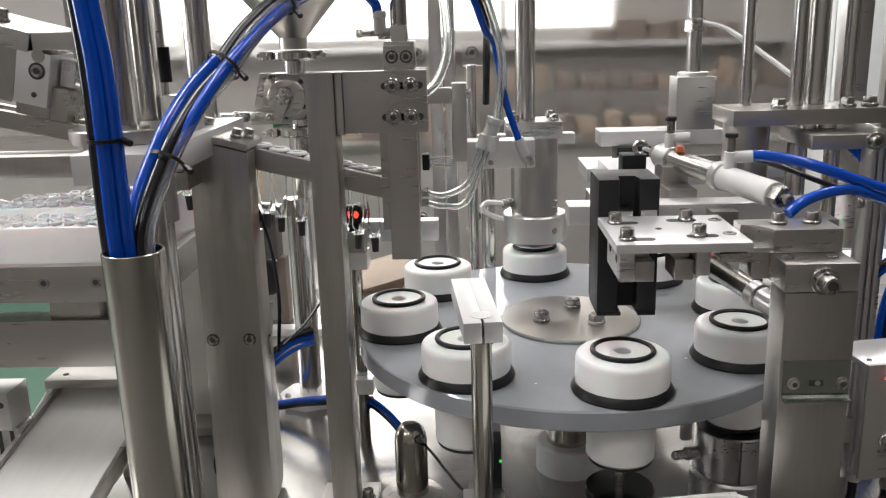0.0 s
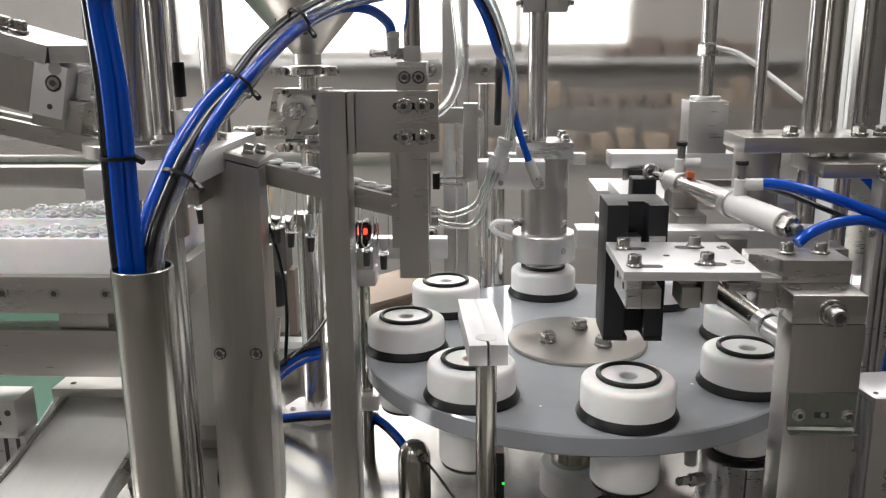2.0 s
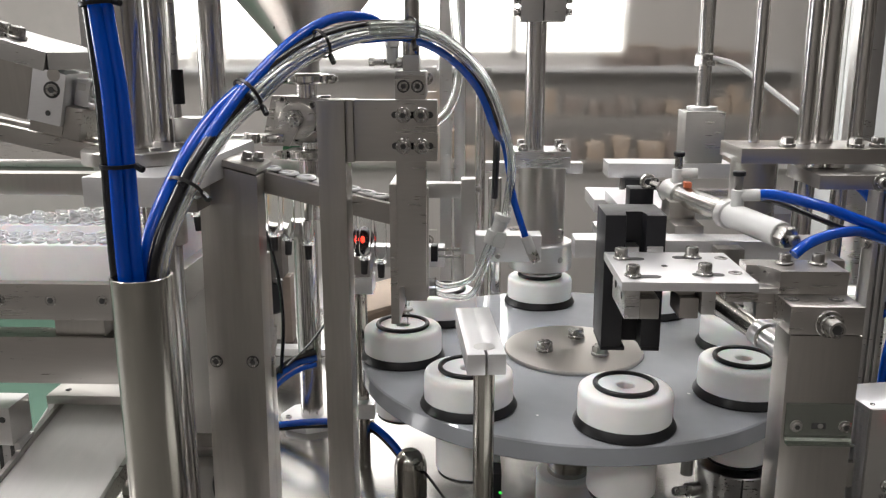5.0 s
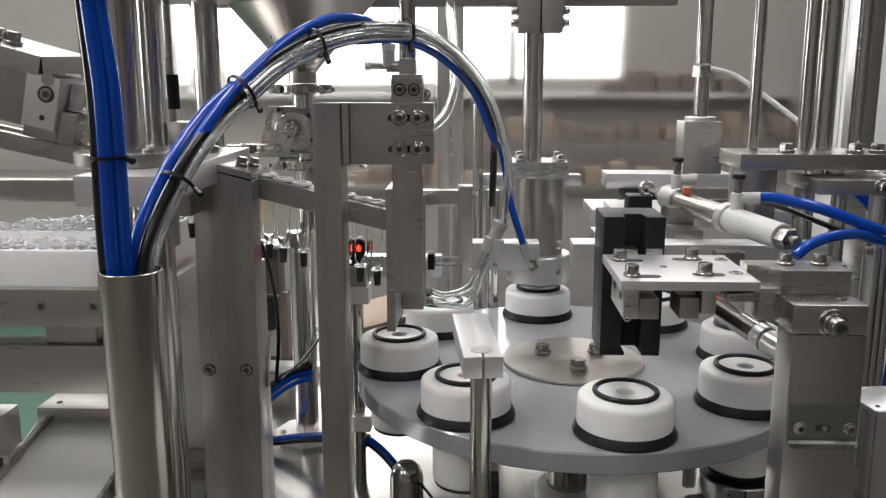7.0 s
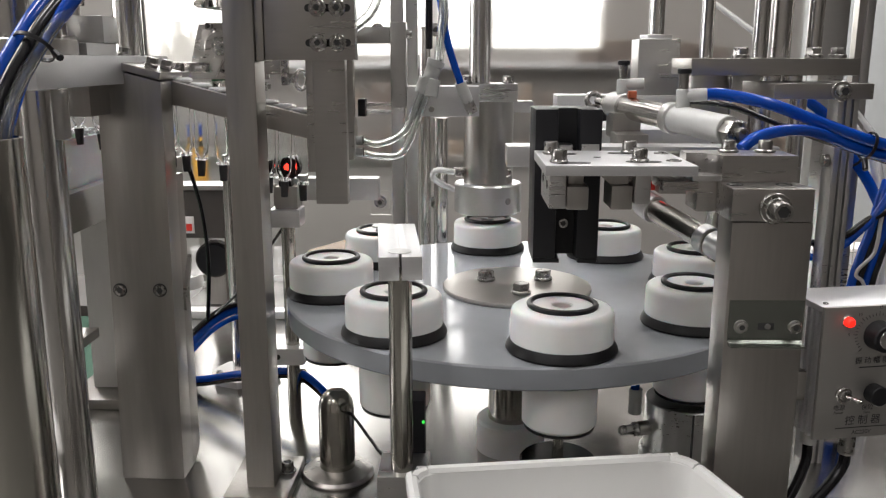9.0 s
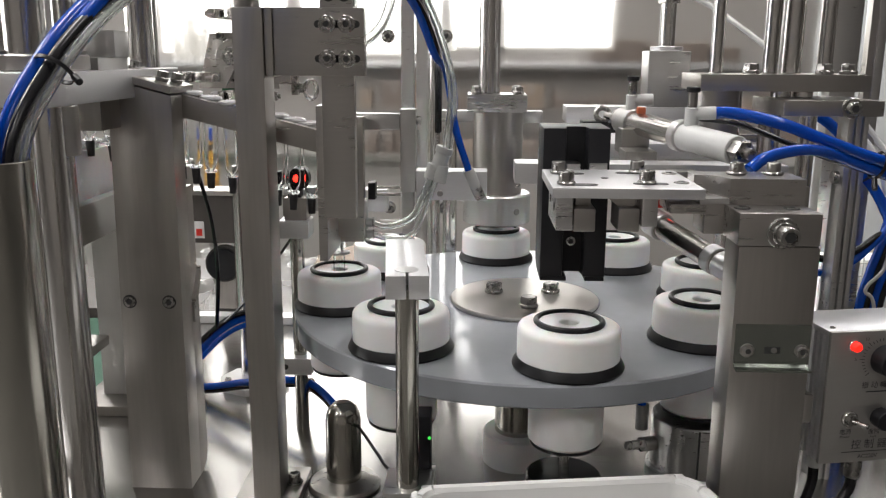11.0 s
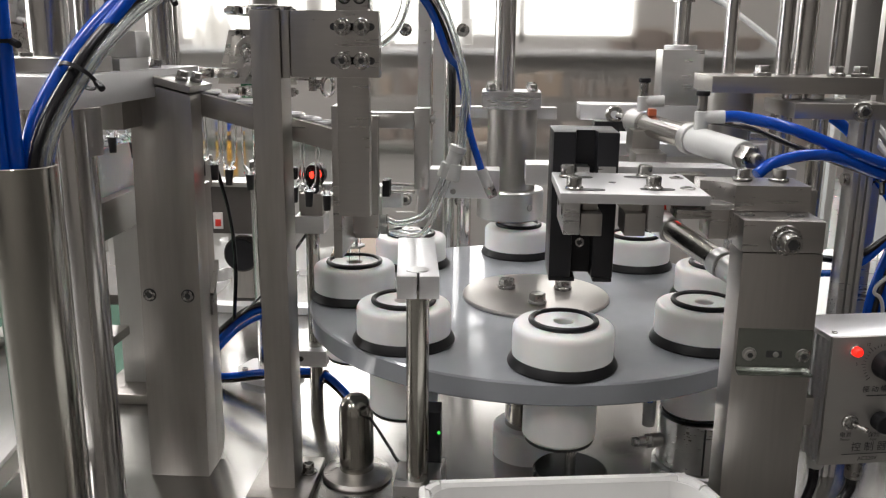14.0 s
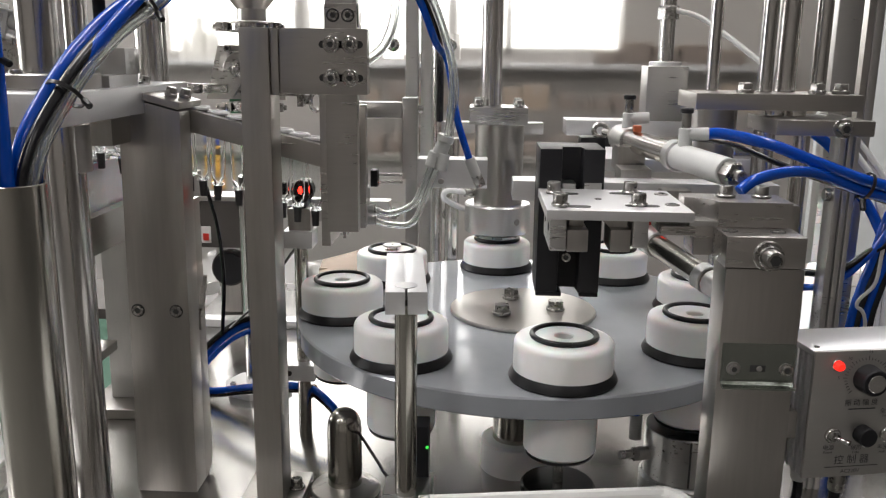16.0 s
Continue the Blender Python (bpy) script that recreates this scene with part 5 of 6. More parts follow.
for i in range(34):
    for j in range(12):
        px = -0.616 + i * 0.0122 + (0.0061 if j % 2 else 0)
        py = 0.821 + j * 0.0119
        if px > -0.2465 or (py > 0.862 and px < -0.30 - (0.97 - py) * 1.45) or (0.853 < py < 0.866):
            continue
        zt = (1.1835 if py < 0.86 else 1.1915) + 0.002 * rng.random()
        tip = Matrix.Translation((px, py, zt)) @ Matrix.Rotation(rng.uniform(-0.28, 0.28), 4, "X") @ Matrix.Rotation(rng.uniform(-0.28, 0.28), 4, "Y")
        lathe([(0.0042, -0.012), (0.0044, -0.001), (0.0060, 0.0), (0.0062, 0.0012), (0.0056, 0.002), (0.0038, 0.0018), (0.0034, -0.001), (0, -0.0022)], tip, 10, bm)
part("tubes", bm, TUBECAP, pack)
part("film", box(-0.615, -0.239, 0.8135, 0.8575, 1.1195, 1.1825, 0.004), BAG, pack)
part("film", prism([(-0.44, 0.858), (-0.2425, 0.858), (-0.2425, 0.968), (-0.31, 0.968)], "z", 1.1195, 1.1908), BAG, pack)

beam = thing("cross_beam", (-0.45, 0.86, 1.05), "brushed steel cross beam under the tube magazine", "beam")
part("bar", box(-0.70, -0.268, 0.85, 0.88, 1.031, 1.080, 0.0008), SATIN, beam)
part("support", box(-0.66, -0.63, 0.855, 0.875, 0.0, 1.0309, 0.0008), STEEL, beam)
part("support", box(-0.30, -0.27, 0.855, 0.875, DECK, 1.0309, 0.0008), STEEL, beam)
part("strut", box(-0.36, -0.31, 0.855, 0.878, 1.0801, 1.1144, 0.0008), STEEL, beam)
rail = thing("magazine_rail", (-0.5, 0.95, 1.22), "dark steel rail above the tube magazine", "rail")
part("bar", box(-0.75, -0.2515, 0.895, 0.915, 1.214, 1.236, 0.0008), STEEL, rail)
out_chute = thing("outlet_slide", (-0.36, 0.82, 0.93), "smooth stainless outlet slide with a bolted top bar", "slide")
part("top_bar", box(-0.430, -0.29, 0.95, 1.0, 0.964, 0.9745, 0.001), SATIN, out_chute)
part("bolt_hole", rod((-0.412, 0.967, 0.9745), (-0.412, 0.967, 0.975), 0.0035, 14, 0.0001), RECESS_SHADE, out_chute)
part("white_guard", prism([(-0.4405, 0.97), (-0.4385, 0.97), (-0.4225, 0.90), (-0.4245, 0.90)], "z", 0.928, 0.952), TRAY, out_chute)
part("corner_post", box(-0.4305, -0.4225, 0.952, 0.960, 0.93, 0.9639, 0.0005), ALU, out_chute)
part("sheet", prism([(0.96, 0.960), (0.60, 0.90), (0.60, 0.897), (0.96, 0.957)], "x", -0.415, -0.302), SHEET, out_chute)
part("side_wall", prism([(0.96, 0.968), (0.60, 0.908), (0.60, 0.890), (0.96, 0.95)], "x", -0.3015, -0.297), SATIN, out_chute)
part("side_wall", prism([(0.96, 0.966), (0.60, 0.906), (0.60, 0.890), (0.96, 0.95)], "x", -0.420, -0.4155), SATIN, out_chute)
part("stand", box(-0.33, -0.305, 0.90, 0.93, DECK, 0.949, 0.001), STEEL, out_chute)
valve_block = thing("valve_block", (-0.45, 0.88, 0.9), "small aluminium valve block with screw holes", "valve")
part("body", box(-0.50, -0.421, 0.86, 0.90, 0.958, 0.999, 0.001), ALU, valve_block)
part("lower_body", box(-0.49, -0.417, 0.865, 0.895, 0.86, 0.9579, 0.001), ALU, valve_block)
for gx in (-0.472, -0.456, -0.44, -0.427):
    part("groove", box(gx, gx + 0.004, 0.8642, 0.8649, 0.865, 0.955, 0.0), RECESS_SHADE, valve_block)
for hz in (0.975, 0.986):
    part("hole", rod((-0.440 + (hz - 0.975), 0.8599, hz), (-0.440 + (hz - 0.975), 0.8594, hz), 0.0034, 14, 0.0001), RECESS_SHADE, valve_block)
part("bracket", box(-0.49, -0.335, 0.866, 0.894, 0.85, 0.8599, 0.001), STEEL, valve_block)

# ---- hopper with its valve ----
hop = thing("hopper", (-0.148, 1.1, 1.24), "stainless cone hopper with a clamped rotary valve", "hopper")
HX = -0.1505
mh2 = Matrix.Translation((HX, 1.105, 0))
part("cone", lathe([(0.0165, 1.341), (0.105, 1.443), (0.105, 1.60), (0.103, 1.60), (0.103, 1.444), (0.0145, 1.342)], mh2, 48, closed=True), STEEL, hop)
part("neck", lathe([(0, 1.328), (0.0165, 1.328), (0.0165, 1.3409), (0, 1.3409)], mh2, 32), STEEL, hop)


def pipe_clamp(z):
    part("ferrule_clamp", lathe([(0, z - 0.006), (0.0245, z - 0.006), (0.027, z - 0.0035), (0.027, z + 0.0035), (0.0245, z + 0.0059), (0, z + 0.0059)], mh2, 32), CHROME, hop)
    for side in (-1, 1):
        ear = part("clamp_ear", box(HX + side * 0.026 - 0.003, HX + side * 0.026 + 0.003, 1.086, 1.104, z - 0.0055, z + 0.0055, 0.001), CHROME, hop)
        part("clamp_bolt", hexagon((HX + side * 0.0295, 1.09, z), (HX + side * 0.0375, 1.09, z), 0.0058), BOLT, ear)
        part("clamp_stud", rod((HX + side * 0.0372, 1.09, z), (HX + side * 0.041, 1.09, z), 0.0028, 12), BOLT, ear)


pipe_clamp(1.321)
part("stem", rod((HX, 1.105, 1.298), (HX, 1.105, 1.3149), 0.0125, 24), CHROME, hop)
part("mount_plate", prism([(-0.197, 1.300), (-0.125, 1.300), (-0.118, 1.238), (-0.213, 1.238)], "y", 1.121, 1.126), SATIN, hop)
vb = part("valve_body", prism([(-0.192, 1.257), (-0.187, 1.291), (-0.176, 1.301), (-0.136, 1.300), (-0.130, 1.262), (-0.142, 1.246), (-0.178, 1.246)], "y", 1.095, 1.1208, None, 0.002), SATIN, hop)
part("cover", rod((-0.160, 1.0949, 1.272), (-0.160, 1.0885, 1.272), 0.0225, 36), SATIN, vb)
part("centre_nut", hexagon((-0.162, 1.0885, 1.275), (-0.162, 1.078, 1.275), 0.0115), BOLT, vb)
part("nut_washer", rod((-0.162, 1.0784, 1.275), (-0.162, 1.0765, 1.275), 0.0058, 20), BOLT, vb)
part("nut_pin", rod((-0.162, 1.0765, 1.275), (-0.162, 1.072, 1.275), 0.0038, 16), BOLT, vb)
part("lever", prism([(-0.168, 1.268), (-0.156, 1.267), (-0.169, 1.242), (-0.175, 1.243)], "y", 1.081, 1.086), SATIN, hop)
for sx, sz in ((-0.177, 1.297), (-0.171, 1.291), (-0.142, 1.291), (-0.140, 1.262), (-0.162, 1.2495)):
    cap_screw(hop, (sx, 1.0948, sz), (0, -1, 0), 0.0042, 0.005)
part("lower_stem", rod((HX + 0.004, 1.105, 1.2372), (HX + 0.004, 1.105, 1.2458), 0.0125, 24), CHROME, hop)
pipe_clamp(1.231)
part("down_pipe", rod((HX + 0.003, 1.105, 1.15), (HX + 0.003, 1.105, 1.2249), 0.0165, 28), CHROME, hop)
part("pipe_ring", rod((HX + 0.003, 1.105, 1.192), (HX + 0.003, 1.105, 1.196), 0.0178, 28), CHROME, hop)
part("link_bar", box(-0.204, -0.174, 1.076, 1.081, 1.2465, 1.2575, 0.002), CHROME, hop)
part("link_pin", rod((-0.179, 1.0759, 1.2515), (-0.179, 1.074, 1.2515), 0.0035, 16), BOLT, hop)
part("link_fork", box(-0.217, -0.2045, 1.072, 1.086, 1.2465, 1.2575, 0.001), BOLT, hop)
part("link_rod", rod((-0.2172, 1.08, 1.252), (-0.238, 1.08, 1.253), 0.0045, 18), CHROME, hop)
part("fork_nut", hexagon((-0.2172, 1.08, 1.252), (-0.222, 1.08, 1.252), 0.0075), BOLT, hop)
part("bearer", box(-0.30, 0.30, 1.155, 1.175, 1.42, 1.45, 0.001), SATIN, hop)
part("bearer_post", rod((-0.285, 1.165, DECK), (-0.285, 1.165, 1.42), 0.011, 24), CHROME, hop)
for dx, z, ang in ((-0.026, 1.372, 0.2), (-0.016, 1.371, -0.1), (-0.002, 1.372, 0.3)):
    a = Vector((HX + dx, 1.062, z + 0.006))
    part("pen_mark", rod(a, a + Vector((0.003 * math.sin(ang * 9), -0.004, 0.011)), 0.0008, 6), INK, hop)
part("green_gland", box(-0.1880, -0.1660, 1.127, 1.145, 1.2210, 1.2440, 0.002), GREENPLASTIC, hop, "green plastic gland")
hook = thing("shackle", (-0.02, 1.09, 1.22), "small steel shackle hanging from a fitting", "shackle")
part("ring", ring((-0.077, 1.10, 1.238), 0.0105, 0.0026, Matrix.Rotation(radians(62), 4, "Z") @ Matrix.Rotation(radians(90), 4, "X"), 24, 10), CHROME, hook)
part("hinge", box(-0.0985, -0.091, 1.094, 1.106, 1.232, 1.262, 0.001), BOLT, hook)
part("wing_nut", hexagon((-0.0908, 1.10, 1.240), (-0.083, 1.10, 1.240), 0.006), BOLT, hook)
part("bar", box(-0.1195, -0.0985, 1.094, 1.106, 1.244, 1.262, 0.001), SATIN, hook)

# ---- small parts on top of the filling post ----
topf = thing("air_inlet", (-0.02, 0.846, 1.345), "grey elbow fitting with a blue hose above the bracket", "fitting")
part("elbow", rod((-0.0105, 0.846, 1.3445), (-0.022, 0.846, 1.3445), 0.005, 16), BOLT, topf)
part("riser", rod((-0.020, 0.846, 1.344), (-0.020, 0.846, 1.358), 0.0055, 18), FITTING, topf)
part("collar", rod((-0.020, 0.846, 1.358), (-0.020, 0.846, 1.364), 0.0062, 18), TRAY, topf)
part("screw", rod((-0.022, 0.846, 1.345), (-0.038, 0.846, 1.345), 0.003, 12), BOLT, topf)
part("screw_head", hexagon((-0.036, 0.846, 1.345), (-0.041, 0.846, 1.345), 0.0042), BOLT, topf)
part("blue_hose", hose([(-0.021, 0.846, 1.358), (-0.0235, 0.84, 1.371), (-0.037, 0.81, 1.382), (-0.058, 0.775, 1.381), (-0.079, 0.735, 1.367), (-0.099, 0.70, 1.344), (-0.118, 0.66, 1.314), (-0.142, 0.618, 1.263), (-0.15, 0.588, 1.215)], 0.0044), BLUE, topf)
part("clear_hose", hose([(0.008, 0.87, 1.286), (0.016, 0.87, 1.289), (0.029, 0.87, 1.301), (0.037, 0.87, 1.321), (0.0388, 0.87, 1.345), (0.034, 0.87, 1.40), (0.03, 0.87, 1.5)], 0.0045, 12, 8, None, 0.003), CLEARHOSE, topf)

# ---- hoses and cables on the deck ----
deck_hose = thing("deck_hose", (-0.1, 1.0, DECK), "blue air hoses tied along the steel deck", "air hose")
DLINE = [(-0.30, 1.06, 0.888), (-0.23, 1.06, 0.891), (-0.194, 1.05, 0.896), (-0.15, 1.03, 0.910), (-0.09, 0.995, 0.928), (-0.066, 0.987, 0.928), (-0.04, 0.966, 0.917), (-0.02, 0.945, 0.900), (-0.006, 0.92, 0.885)]
part("blue_hose", hose(DLINE, 0.004), BLUE, deck_hose)
part("black_cable", hose([(x - 0.001, y + 0.003, z - 0.007) for x, y, z in DLINE], 0.003), BLACKHOSE, deck_hose)
part("black_cable", hose([(-0.19, 0.86, DECK + 0.003), (-0.215, 0.90, DECK + 0.03), (-0.21, 0.95, DECK + 0.06), (-0.20, 0.99, DECK + 0.07)], 0.003), BLACKHOSE, deck_hose)
part("black_cable", hose([(-0.195, 0.85, DECK + 0.003), (-0.222, 0.89, DECK + 0.022), (-0.22, 0.95, DECK + 0.045)], 0.003), BLACKHOSE, deck_hose)
zip_tie((-0.0665, 0.987, 0.925), (0.8, -0.4, -0.1), 0.0075, deck_hose)
rise = thing("rising_cables", (-0.14, 1.05, 0.97), "blue and black cables curving up behind the column", "cable")
part("blue_hose", hose([(-0.235, 1.06, 0.905), (-0.21, 1.07, 0.935), (-0.19, 1.075, 0.955), (-0.168, 1.08, 0.968), (-0.146, 1.085, 0.973)], 0.004), BLUE, rise)
part("blue_hose", hose([(-0.235, 1.05, 0.90), (-0.208, 1.06, 0.928), (-0.188, 1.068, 0.948), (-0.167, 1.073, 0.961), (-0.146, 1.08, 0.966)], 0.003), BLUE, rise)
part("black_cable", hose([(-0.225, 1.06, 0.93), (-0.20, 1.07, 0.955), (-0.175, 1.078, 0.973), (-0.146, 1.083, 0.981)], 0.0035), BLACKHOSE, rise)
part("black_cable", hose([(-0.18, 1.065, 0.97), (-0.15, 1.06, 1.0), (-0.12, 1.05, 1.04), (-0.085, 1.01, 1.085)], 0.0016, 8), BLACKHOSE, rise)
part("black_cable", hose([(-0.19, 1.03, 1.15), (-0.178, 1.03, 1.10), (-0.174, 1.03, 1.04), (-0.182, 1.04, 0.97)], 0.0022, 8), BLACKHOSE, rise)

mast = thing("stand_post", (-0.165, 1.13, DECK), "chrome stand post on a bolted white foot plate", "post")
part("post", rod((-0.158, 1.10, DECK + 0.008), (-0.158, 1.10, 1.149), 0.0148, 28), CHROME, mast)
part("foot_plate", lathe([(0, 0), (0.042, 0), (0.042, 0.008), (0, 0.008)], Matrix.Translation((-0.158, 1.10, DECK)), 8), TRAY, mast)
for k in range(3):
    a = radians(200 + 60 * k)
    cap_screw(mast, (-0.158 + 0.031 * math.cos(a), 1.10 + 0.031 * math.sin(a), DECK + 0.008), (0, 0, 1), 0.004, 0.003)
stop = thing("deck_stop", (-0.297, 1.07, DECK), "small steel foot plate with a cap screw", "foot plate")
part("plate", box(-0.335, -0.225, 0.995, 1.10, DECK, DECK + 0.012, 0.001), SATIN, stop)
cap_screw(stop, (-0.297, 1.073, DECK + 0.012), (0, 0, 1), 0.006, 0.009, 0.009)
wallp = thing("support_plate", (-0.25, 1.0, DECK), "upright steel support plate behind the column", "plate")
part("plate", box(-0.315, -0.243, 1.03, 1.042, DECK + 0.0122, 1.1143, 0.001), SHEET, wallp)
part("edge_strip", box(-0.2428, -0.234, 1.02, 1.042, DECK + 0.0122, 1.1143, 0.001), SATIN, wallp)

amber = thing("amber_rod", (-0.385, 1.70, 0.8205), "amber plastic strip with a blue and black end", "strip")
part("stand", box(-0.395, -0.375, 1.692, 1.708, 0.8202, 1.0349, 0.001), STEEL, amber)
part("strip", box(-0.398, -0.372, 1.695, 1.705, 1.035, 1.1, 0.001), AMBER, amber)
part("black_band", box(-0.3955, -0.3745, 1.6945, 1.7055, 1.1001, 1.110, 0.0005), BLACK, amber)
part("upper_strip", box(-0.395, -0.375, 1.695, 1.705, 1.1101, 1.118, 0.001), AMBER, amber)
part("blue_end", box(-0.393, -0.377, 1.695, 1.705, 1.1181, 1.143, 0.001), BLUE, amber)
cabinet = thing("side_cabinet", (-0.30, 1.40, DECK), "dark steel cabinet with a pale shelf on top", "cabinet")
part("shelf", box(-0.36, -0.252, 1.385, 1.436, 1.0672, 1.0745, 0.001), SATIN, cabinet)
part("body", box(-0.355, -0.258, 1.39, 1.434, 0.992, 1.067, 0.002), DARKPAINT, cabinet)
part("leg", box(-0.355, -0.342, 1.40, 1.43, DECK, 0.9919, 0.001), STEEL, cabinet)
part("leg", box(-0.262, -0.249, 1.40, 1.43, DECK, 0.9919, 0.001), BROWN, cabinet, "brown edge strip")
part("sticker", box(-0.319, -0.304, 1.3885, 1.3899, 1.0, 1.026, 0.0), TRAY, cabinet)
part("sticker_mark", box(-0.316, -0.307, 1.3875, 1.3884, 1.004, 1.015, 0.0), RED, cabinet)
# ---- drive unit behind the column ----
drive = thing("drive_motor", (-0.285, 1.41, DECK), "dark painted gear motor with a finned round end", "motor")
part("motor_end", rod((-0.283, 1.43, 0.954), (-0.283, 1.405, 0.954), 0.026, 28), BLACK, drive)
for k in range(4):
    part("fin", rod((-0.283, 1.4260 - 0.005 * k, 0.954), (-0.283, 1.4240 - 0.005 * k, 0.954), 0.029, 28), DARKPAINT, drive)
part("foot", box(-0.30, -0.266, 1.412, 1.43, DECK, 0.93, 0.002), STEEL, drive)
bench = thing("rear_bench", (-0.3, 1.75, 0), "grey bench behind the machine holding loose white parts", "bench")
part("top", box(-0.75, 0.02, 1.60, 2.0, 0.80, 0.82, 0.002), DARKPAINT, bench)
part("leg", box(-0.72, -0.68, 1.63, 1.67, 0.0, 0.7999, 0.002), STEEL, bench)
part("leg", box(-0.06, -0.02, 1.63, 1.67, 0.0, 0.7999, 0.002), STEEL, bench)
rng = random.Random(12)
bowl = None
for i in range(16):
    at = Matrix.Translation((rng.uniform(-0.42, -0.2), rng.uniform(1.63, 1.78), 0.8205 + 0.028 * (i % 3))) @ Matrix.Rotation(rng.uniform(0, 6), 4, "Z") @ Matrix.Rotation(rng.uniform(-0.4, 0.4) if i % 3 else 0.0, 4, "X")
    if bowl is None:
        bowl = thing("loose_part", at, "loose white plastic part heaped on the bench", "part", "loose parts on the bench")
        part("cup", lathe([(0, 0), (0.016, 0), (0.019, 0.012), (0.019, 0.025), (0.016, 0.025), (0.015, 0.010), (0, 0.008)], at, 18), TRAY, bowl)
    else:
        copy_thing(bowl, at)

# ---- rear enclosure ----
enc = thing("rear_enclosure", (0.1, 1.5, DECK), "aluminium enclosure frame with clear acrylic panels", "enclosure")
for x0, x1 in ((-0.008, 0.012), (0.016, 0.034), (-0.60, -0.56), (0.66, 0.70)):
    part("post", box(x0, x1, 1.49, 1.52, DECK, 2.0, 0.001), ALU, enc)
part("bottom_rail", box(0.0345, 0.659, 1.49, 1.52, DECK, DECK + 0.022, 0.001), ALU, enc)
part("deck_rail", box(-0.33, -0.02, 1.335, 1.36, DECK + 0.0002, DECK + 0.012, 0.001), LIGHT_ALU, enc)
for x0, x1 in ((-0.555, -0.009), (0.035, 0.655)):
    pane = part("acrylic_panel", box(x0, x1, 1.522, 1.526, DECK + 0.02, 2.0, 0.0), ACRYLIC, enc)
    pane.visible_shadow = False
for sx in (-0.03, 0.062):
    for sz in (1.306, 1.03):
        part("panel_tab", box(sx - 0.016, sx + 0.016, 1.512, 1.5215, sz - 0.022, sz + 0.018, 0.001), ACRYLIC, enc)
        cap_screw(enc, (sx, 1.5119, sz), (0, -1, 0), 0.007, 0.006, 0.0105)

# ---- far side of the hall ----
counter = thing("far_machine", (0.3, 3.4, 0), "long grey machine bench in the hall beyond the panels", "bench")
part("body", box(-3.2, 2.9, 4.5, 5.1, 0.0, 0.74, 0.01), WALL, counter)
part("top", box(-3.25, 2.95, 4.46, 5.14, 0.74, 0.78, 0.006), SATIN, counter)
rack = thing("far_shelf", (0.3, 4.95, 0.78), "grey steel shelf loaded with boxes by the far wall", "shelf")
part("board", box(-0.7, 2.3, 4.85, 5.14, 0.975, 0.99, 0.002), SATIN, rack)
for px in (-0.68, 0.8, 2.26):
    part("upright", box(px, px + 0.03, 4.86, 4.89, 0.78, 0.9749, 0.002), SATIN, rack)
rng = random.Random(7)
for x, zb, yb in ((-0.6, 0.78, 4.55), (-0.65, 0.99, 4.9)):
    while x < 2.1:
        w_, h_ = 0.05 + 0.10 * rng.random(), 0.05 + 0.10 * rng.random()
        c = thing("carton", (x + w_ / 2, yb + 0.08, zb), "brown cardboard carton standing by the far wall", "carton", "cartons by the far wall")
        part("box", box(x, x + w_, yb, yb + 0.16, zb, zb + h_, 0.003), CARTON if rng.random() > 0.5 else BROWN, c)
        part("tape", box(x + w_ * 0.42, x + w_ * 0.58, yb - 0.0015, yb - 0.0005, zb + h_ * 0.6, zb + h_ - 0.001, 0.0), WALL, c)
        x += w_ + 0.006 + 0.06 * rng.random()
for bx, bz, w_, h_ in ((0.78, 1.2385, 0.11, 0.055), (0.905, 1.2385, 0.17, 0.11), (1.09, 1.2385, 0.14, 0.085), (1.245, 1.2385, 0.19, 0.10), (1.46, 1.2385, 0.15, 0.07)):
    c = thing("sill_box", (bx + w_ / 2, 5.22, bz), "grey-brown box standing on the far window sill", "box", "boxes on the sill")
    part("box", box(bx, bx + w_, 5.17, 5.29, bz, bz + h_, 0.006), BROWN, c)
    part("lid", box(bx - 0.004, bx + w_ + 0.004, 5.166, 5.294, bz + h_, bz + h_ + 0.012, 0.003), CARTON, c)
# added pale block, standing in for the bright wall behind the right-hand panel
PALE = material("pale_backing_paint", (0.62, 0.64, 0.64), 0.4, 0.0, 0.05, 20, (1, 1, 1), 0.02, 0.05)
backing = thing("pale_backing", (2.6, 4.2, 0), "pale grey cabinet shape added for the bright area beyond the posts", "cabinet")
part("body", box(1.75, 3.6, 4.05, 4.44, 0.06, 2.0, 0.01), PALE, backing)
part("plinth", box(1.78, 3.57, 4.08, 4.42, 0.0, 0.0599, 0.002), DARKPAINT, backing)
for dx in (1.757, 2.372, 2.987):
    door = part("door", box(dx, dx + 0.607, 4.03, 4.0495, 0.08, 1.98, 0.004), PALE, backing)
    part("handle", rod((dx + 0.56, 4.015, 0.95), (dx + 0.56, 4.015, 1.15), 0.009, 14), CHROME, door)
HAZE = material("pale_plastic", (0.62, 0.60, 0.56), 0.5, 0.0, 0.06, 30, (1, 1, 1), 0.02, 0.05)
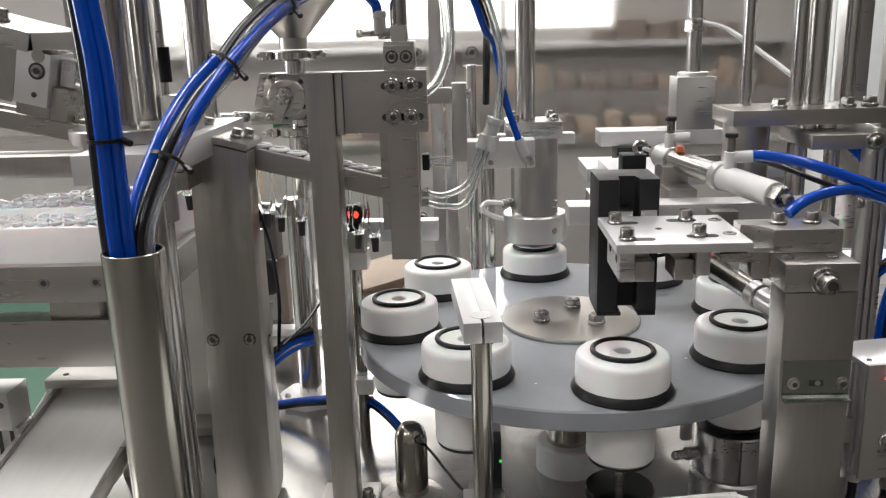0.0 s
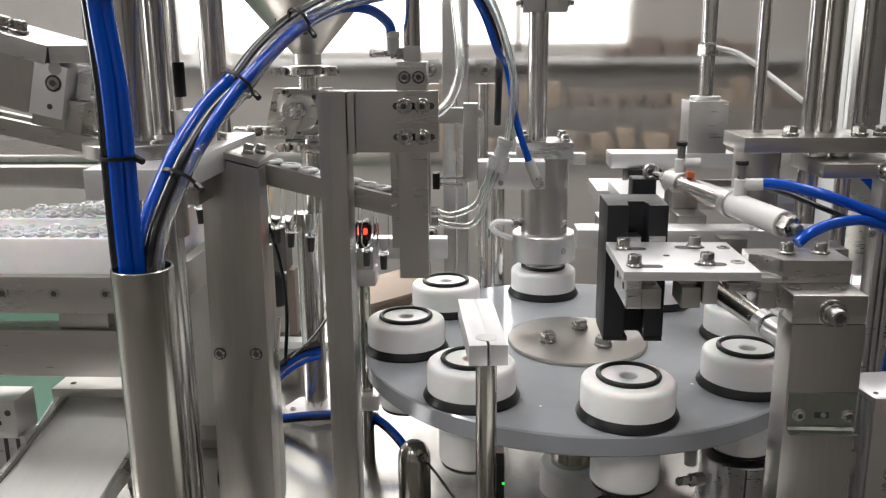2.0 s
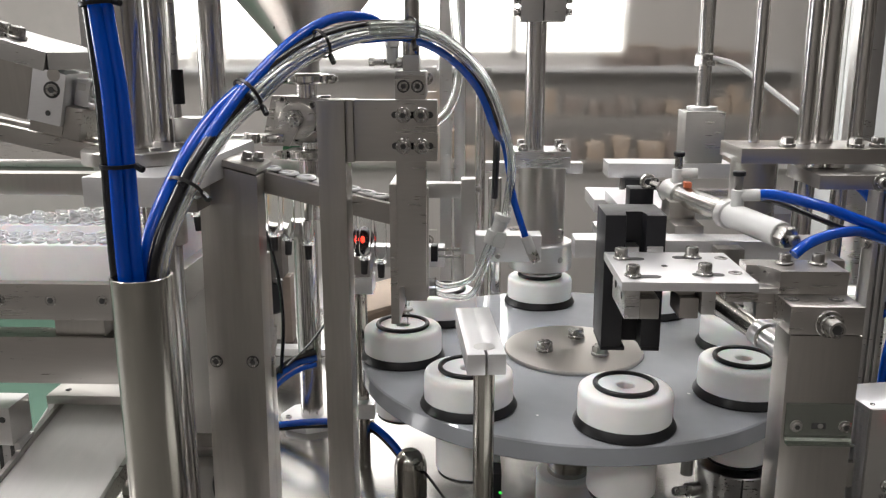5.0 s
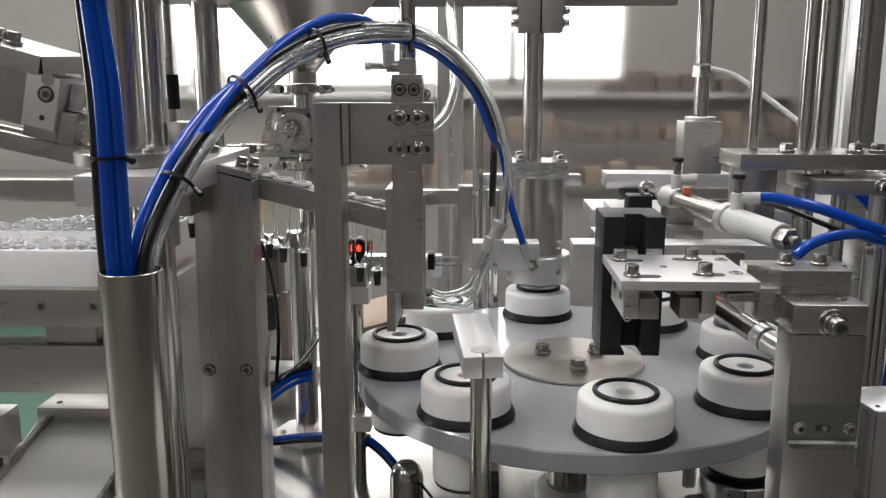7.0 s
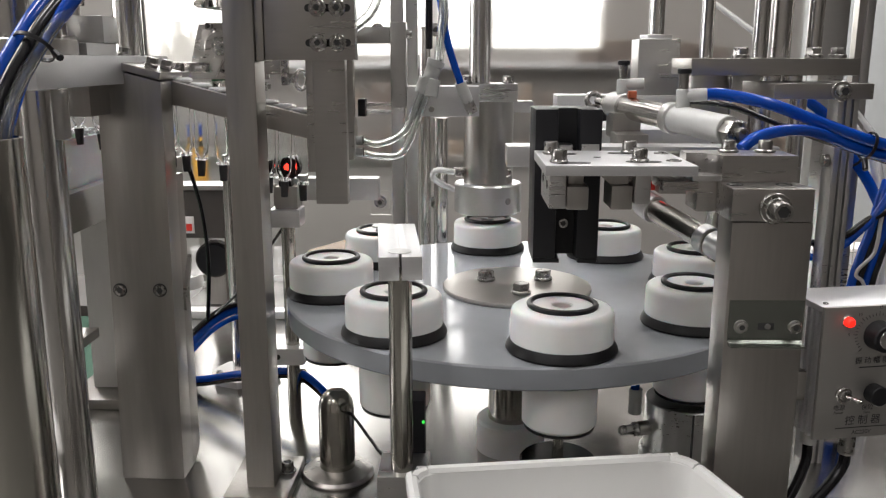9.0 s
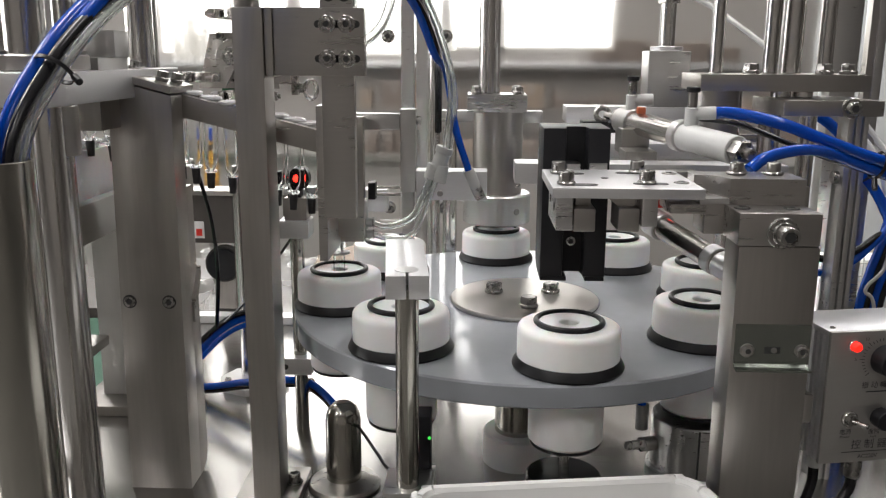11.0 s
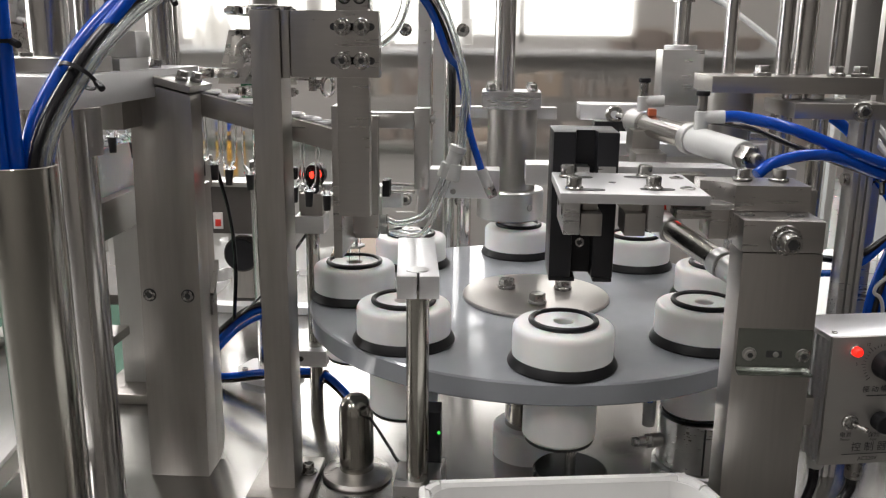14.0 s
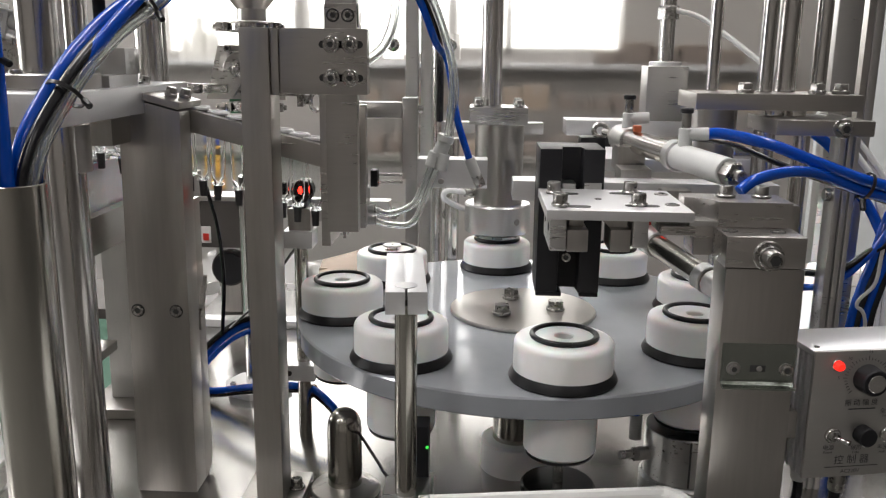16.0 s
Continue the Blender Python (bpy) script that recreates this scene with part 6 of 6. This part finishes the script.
for bx, r_, h_ in ((-1.66, 0.03, 0.15), (-1.57, 0.05, 0.24), (-1.49, 0.04, 0.19), (-1.20, 0.035, 0.16)):
    c = thing("bottle", (bx, 5.235, 1.2385), "pale plastic bottle standing on the far window sill", "bottle", "bottles on the sill")
    mb = Matrix.Translation((bx, 5.235, 1.2385))
    part("body", lathe([(0, 0), (r_, 0), (r_, h_ * 0.62), (r_ * 0.45, h_ * 0.78), (r_ * 0.45, h_ * 0.86), (0, h_ * 0.86)], mb, 20), HAZE, c)
    part("cap", lathe([(0, h_ * 0.861), (r_ * 0.52, h_ * 0.861), (r_ * 0.5, h_), (0, h_)], mb, 16), FITTING, c)
cart = thing("cardboard_sheet", (-0.08, 1.44, DECK), "folded brown cardboard behind the turntable", "cardboard")
part("sheet", box(-0.06, 0.06, -0.05, 0.05, 0, 0.006, 0.001, None, Matrix.Translation((-0.085, 1.435, 0.955)) @ Matrix.Rotation(radians(-16), 4, "Y") @ Matrix.Rotation(radians(12), 4, "X")), CARTON, cart)
part("flap", box(-0.145, -0.03, 1.44, 1.446, DECK, 0.95, 0.001), CARTON, cart)


# ---- what moves ----
def eased(t, t0, t1):
    s = min(1.0, max(0.0, (t - t0) / (t1 - t0)))
    return s * s * (3 - 2 * s)


def table_turn(t):
    return -45.0 * (eased(t, 5.44, 7.04) + eased(t, 13.70, 15.46))


def carrier_lift(t):
    return LIFT * (1 - eased(t, 2.15, 2.55) + eased(t, 7.45, 8.05) - eased(t, 10.45, 10.85) + eased(t, 15.75, 16.35))


def motions():
    turning = [0.0] + [5.4 + 0.1 * i for i in range(18)] + [13.7 + 0.1 * i for i in range(19)] + [16.0]
    walk(table, [(t, pose(CX, CY, TOP, 0, 0, table_turn(t))) for t in turning])

    def on_table(degrees, t, z=TOP):
        a = radians(degrees + table_turn(t))
        return pose(CX + PITCH * math.cos(a), CY + PITCH * math.sin(a), z, 0, 0, table_turn(t))
    for k, h in enumerate(HOLDERS):
        walk(h, [(t, on_table(PHASE + 45 * k, t)) for t in turning])
    lifting = [0.0] + [2.1 + 0.1 * i for i in range(6)] + [7.4 + 0.1 * i for i in range(8)] + [10.4 + 0.1 * i for i in range(6)] + [15.7 + 0.1 * i for i in range(4)]
    walk(carrier, [(t, pose(0.03, 0.93, 1.22 + carrier_lift(t))) for t in lifting])
    walk(drop_bundle, [(t, pose(DROP[-1][0], DROP[-1][1], DROP[-1][2] + carrier_lift(t))) for t in lifting])
    walk(low_bundle, [(t, pose(*ARCH[0], 0, -2.5 * carrier_lift(t) / LIFT, 0)) for t in lifting])
    reach = Vector(BEND[0]) - Vector(ARCH[0])

    def joint(t):
        return Vector(ARCH[0]) + Matrix.Rotation(radians(-2.5 * carrier_lift(t) / LIFT), 3, "Y") @ reach
    walk(mid_bundle, [(t, pose(*joint(t), 0, -13 * carrier_lift(t) / LIFT, 0)) for t in lifting])
    # each tube waits above its station, is set down, and rides on with its holder

    def tube_rows(down, park):
        rows = []
        for t in sorted(set(turning + [down, down + 0.15, down + 0.3, down + 0.45, 2.0])):
            if t <= down:
                rows.append((t, pose(LX, LY, park)))
            else:
                gone = table_turn(t) - table_turn(down)
                a = radians(PHASE - 90 + gone)
                rows.append((t, pose(CX + PITCH * math.cos(a), CY + PITCH * math.sin(a), park + (TOP + 0.012 - park) * eased(t, down, down + 0.45) - 0.012 * eased(-gone, 4, 30), 0, 0, gone)))
        return rows
    walk(TUBES[0], tube_rows(2.1, 1.24))
    walk(TUBES[1], tube_rows(10.4, 1.244))


motions()
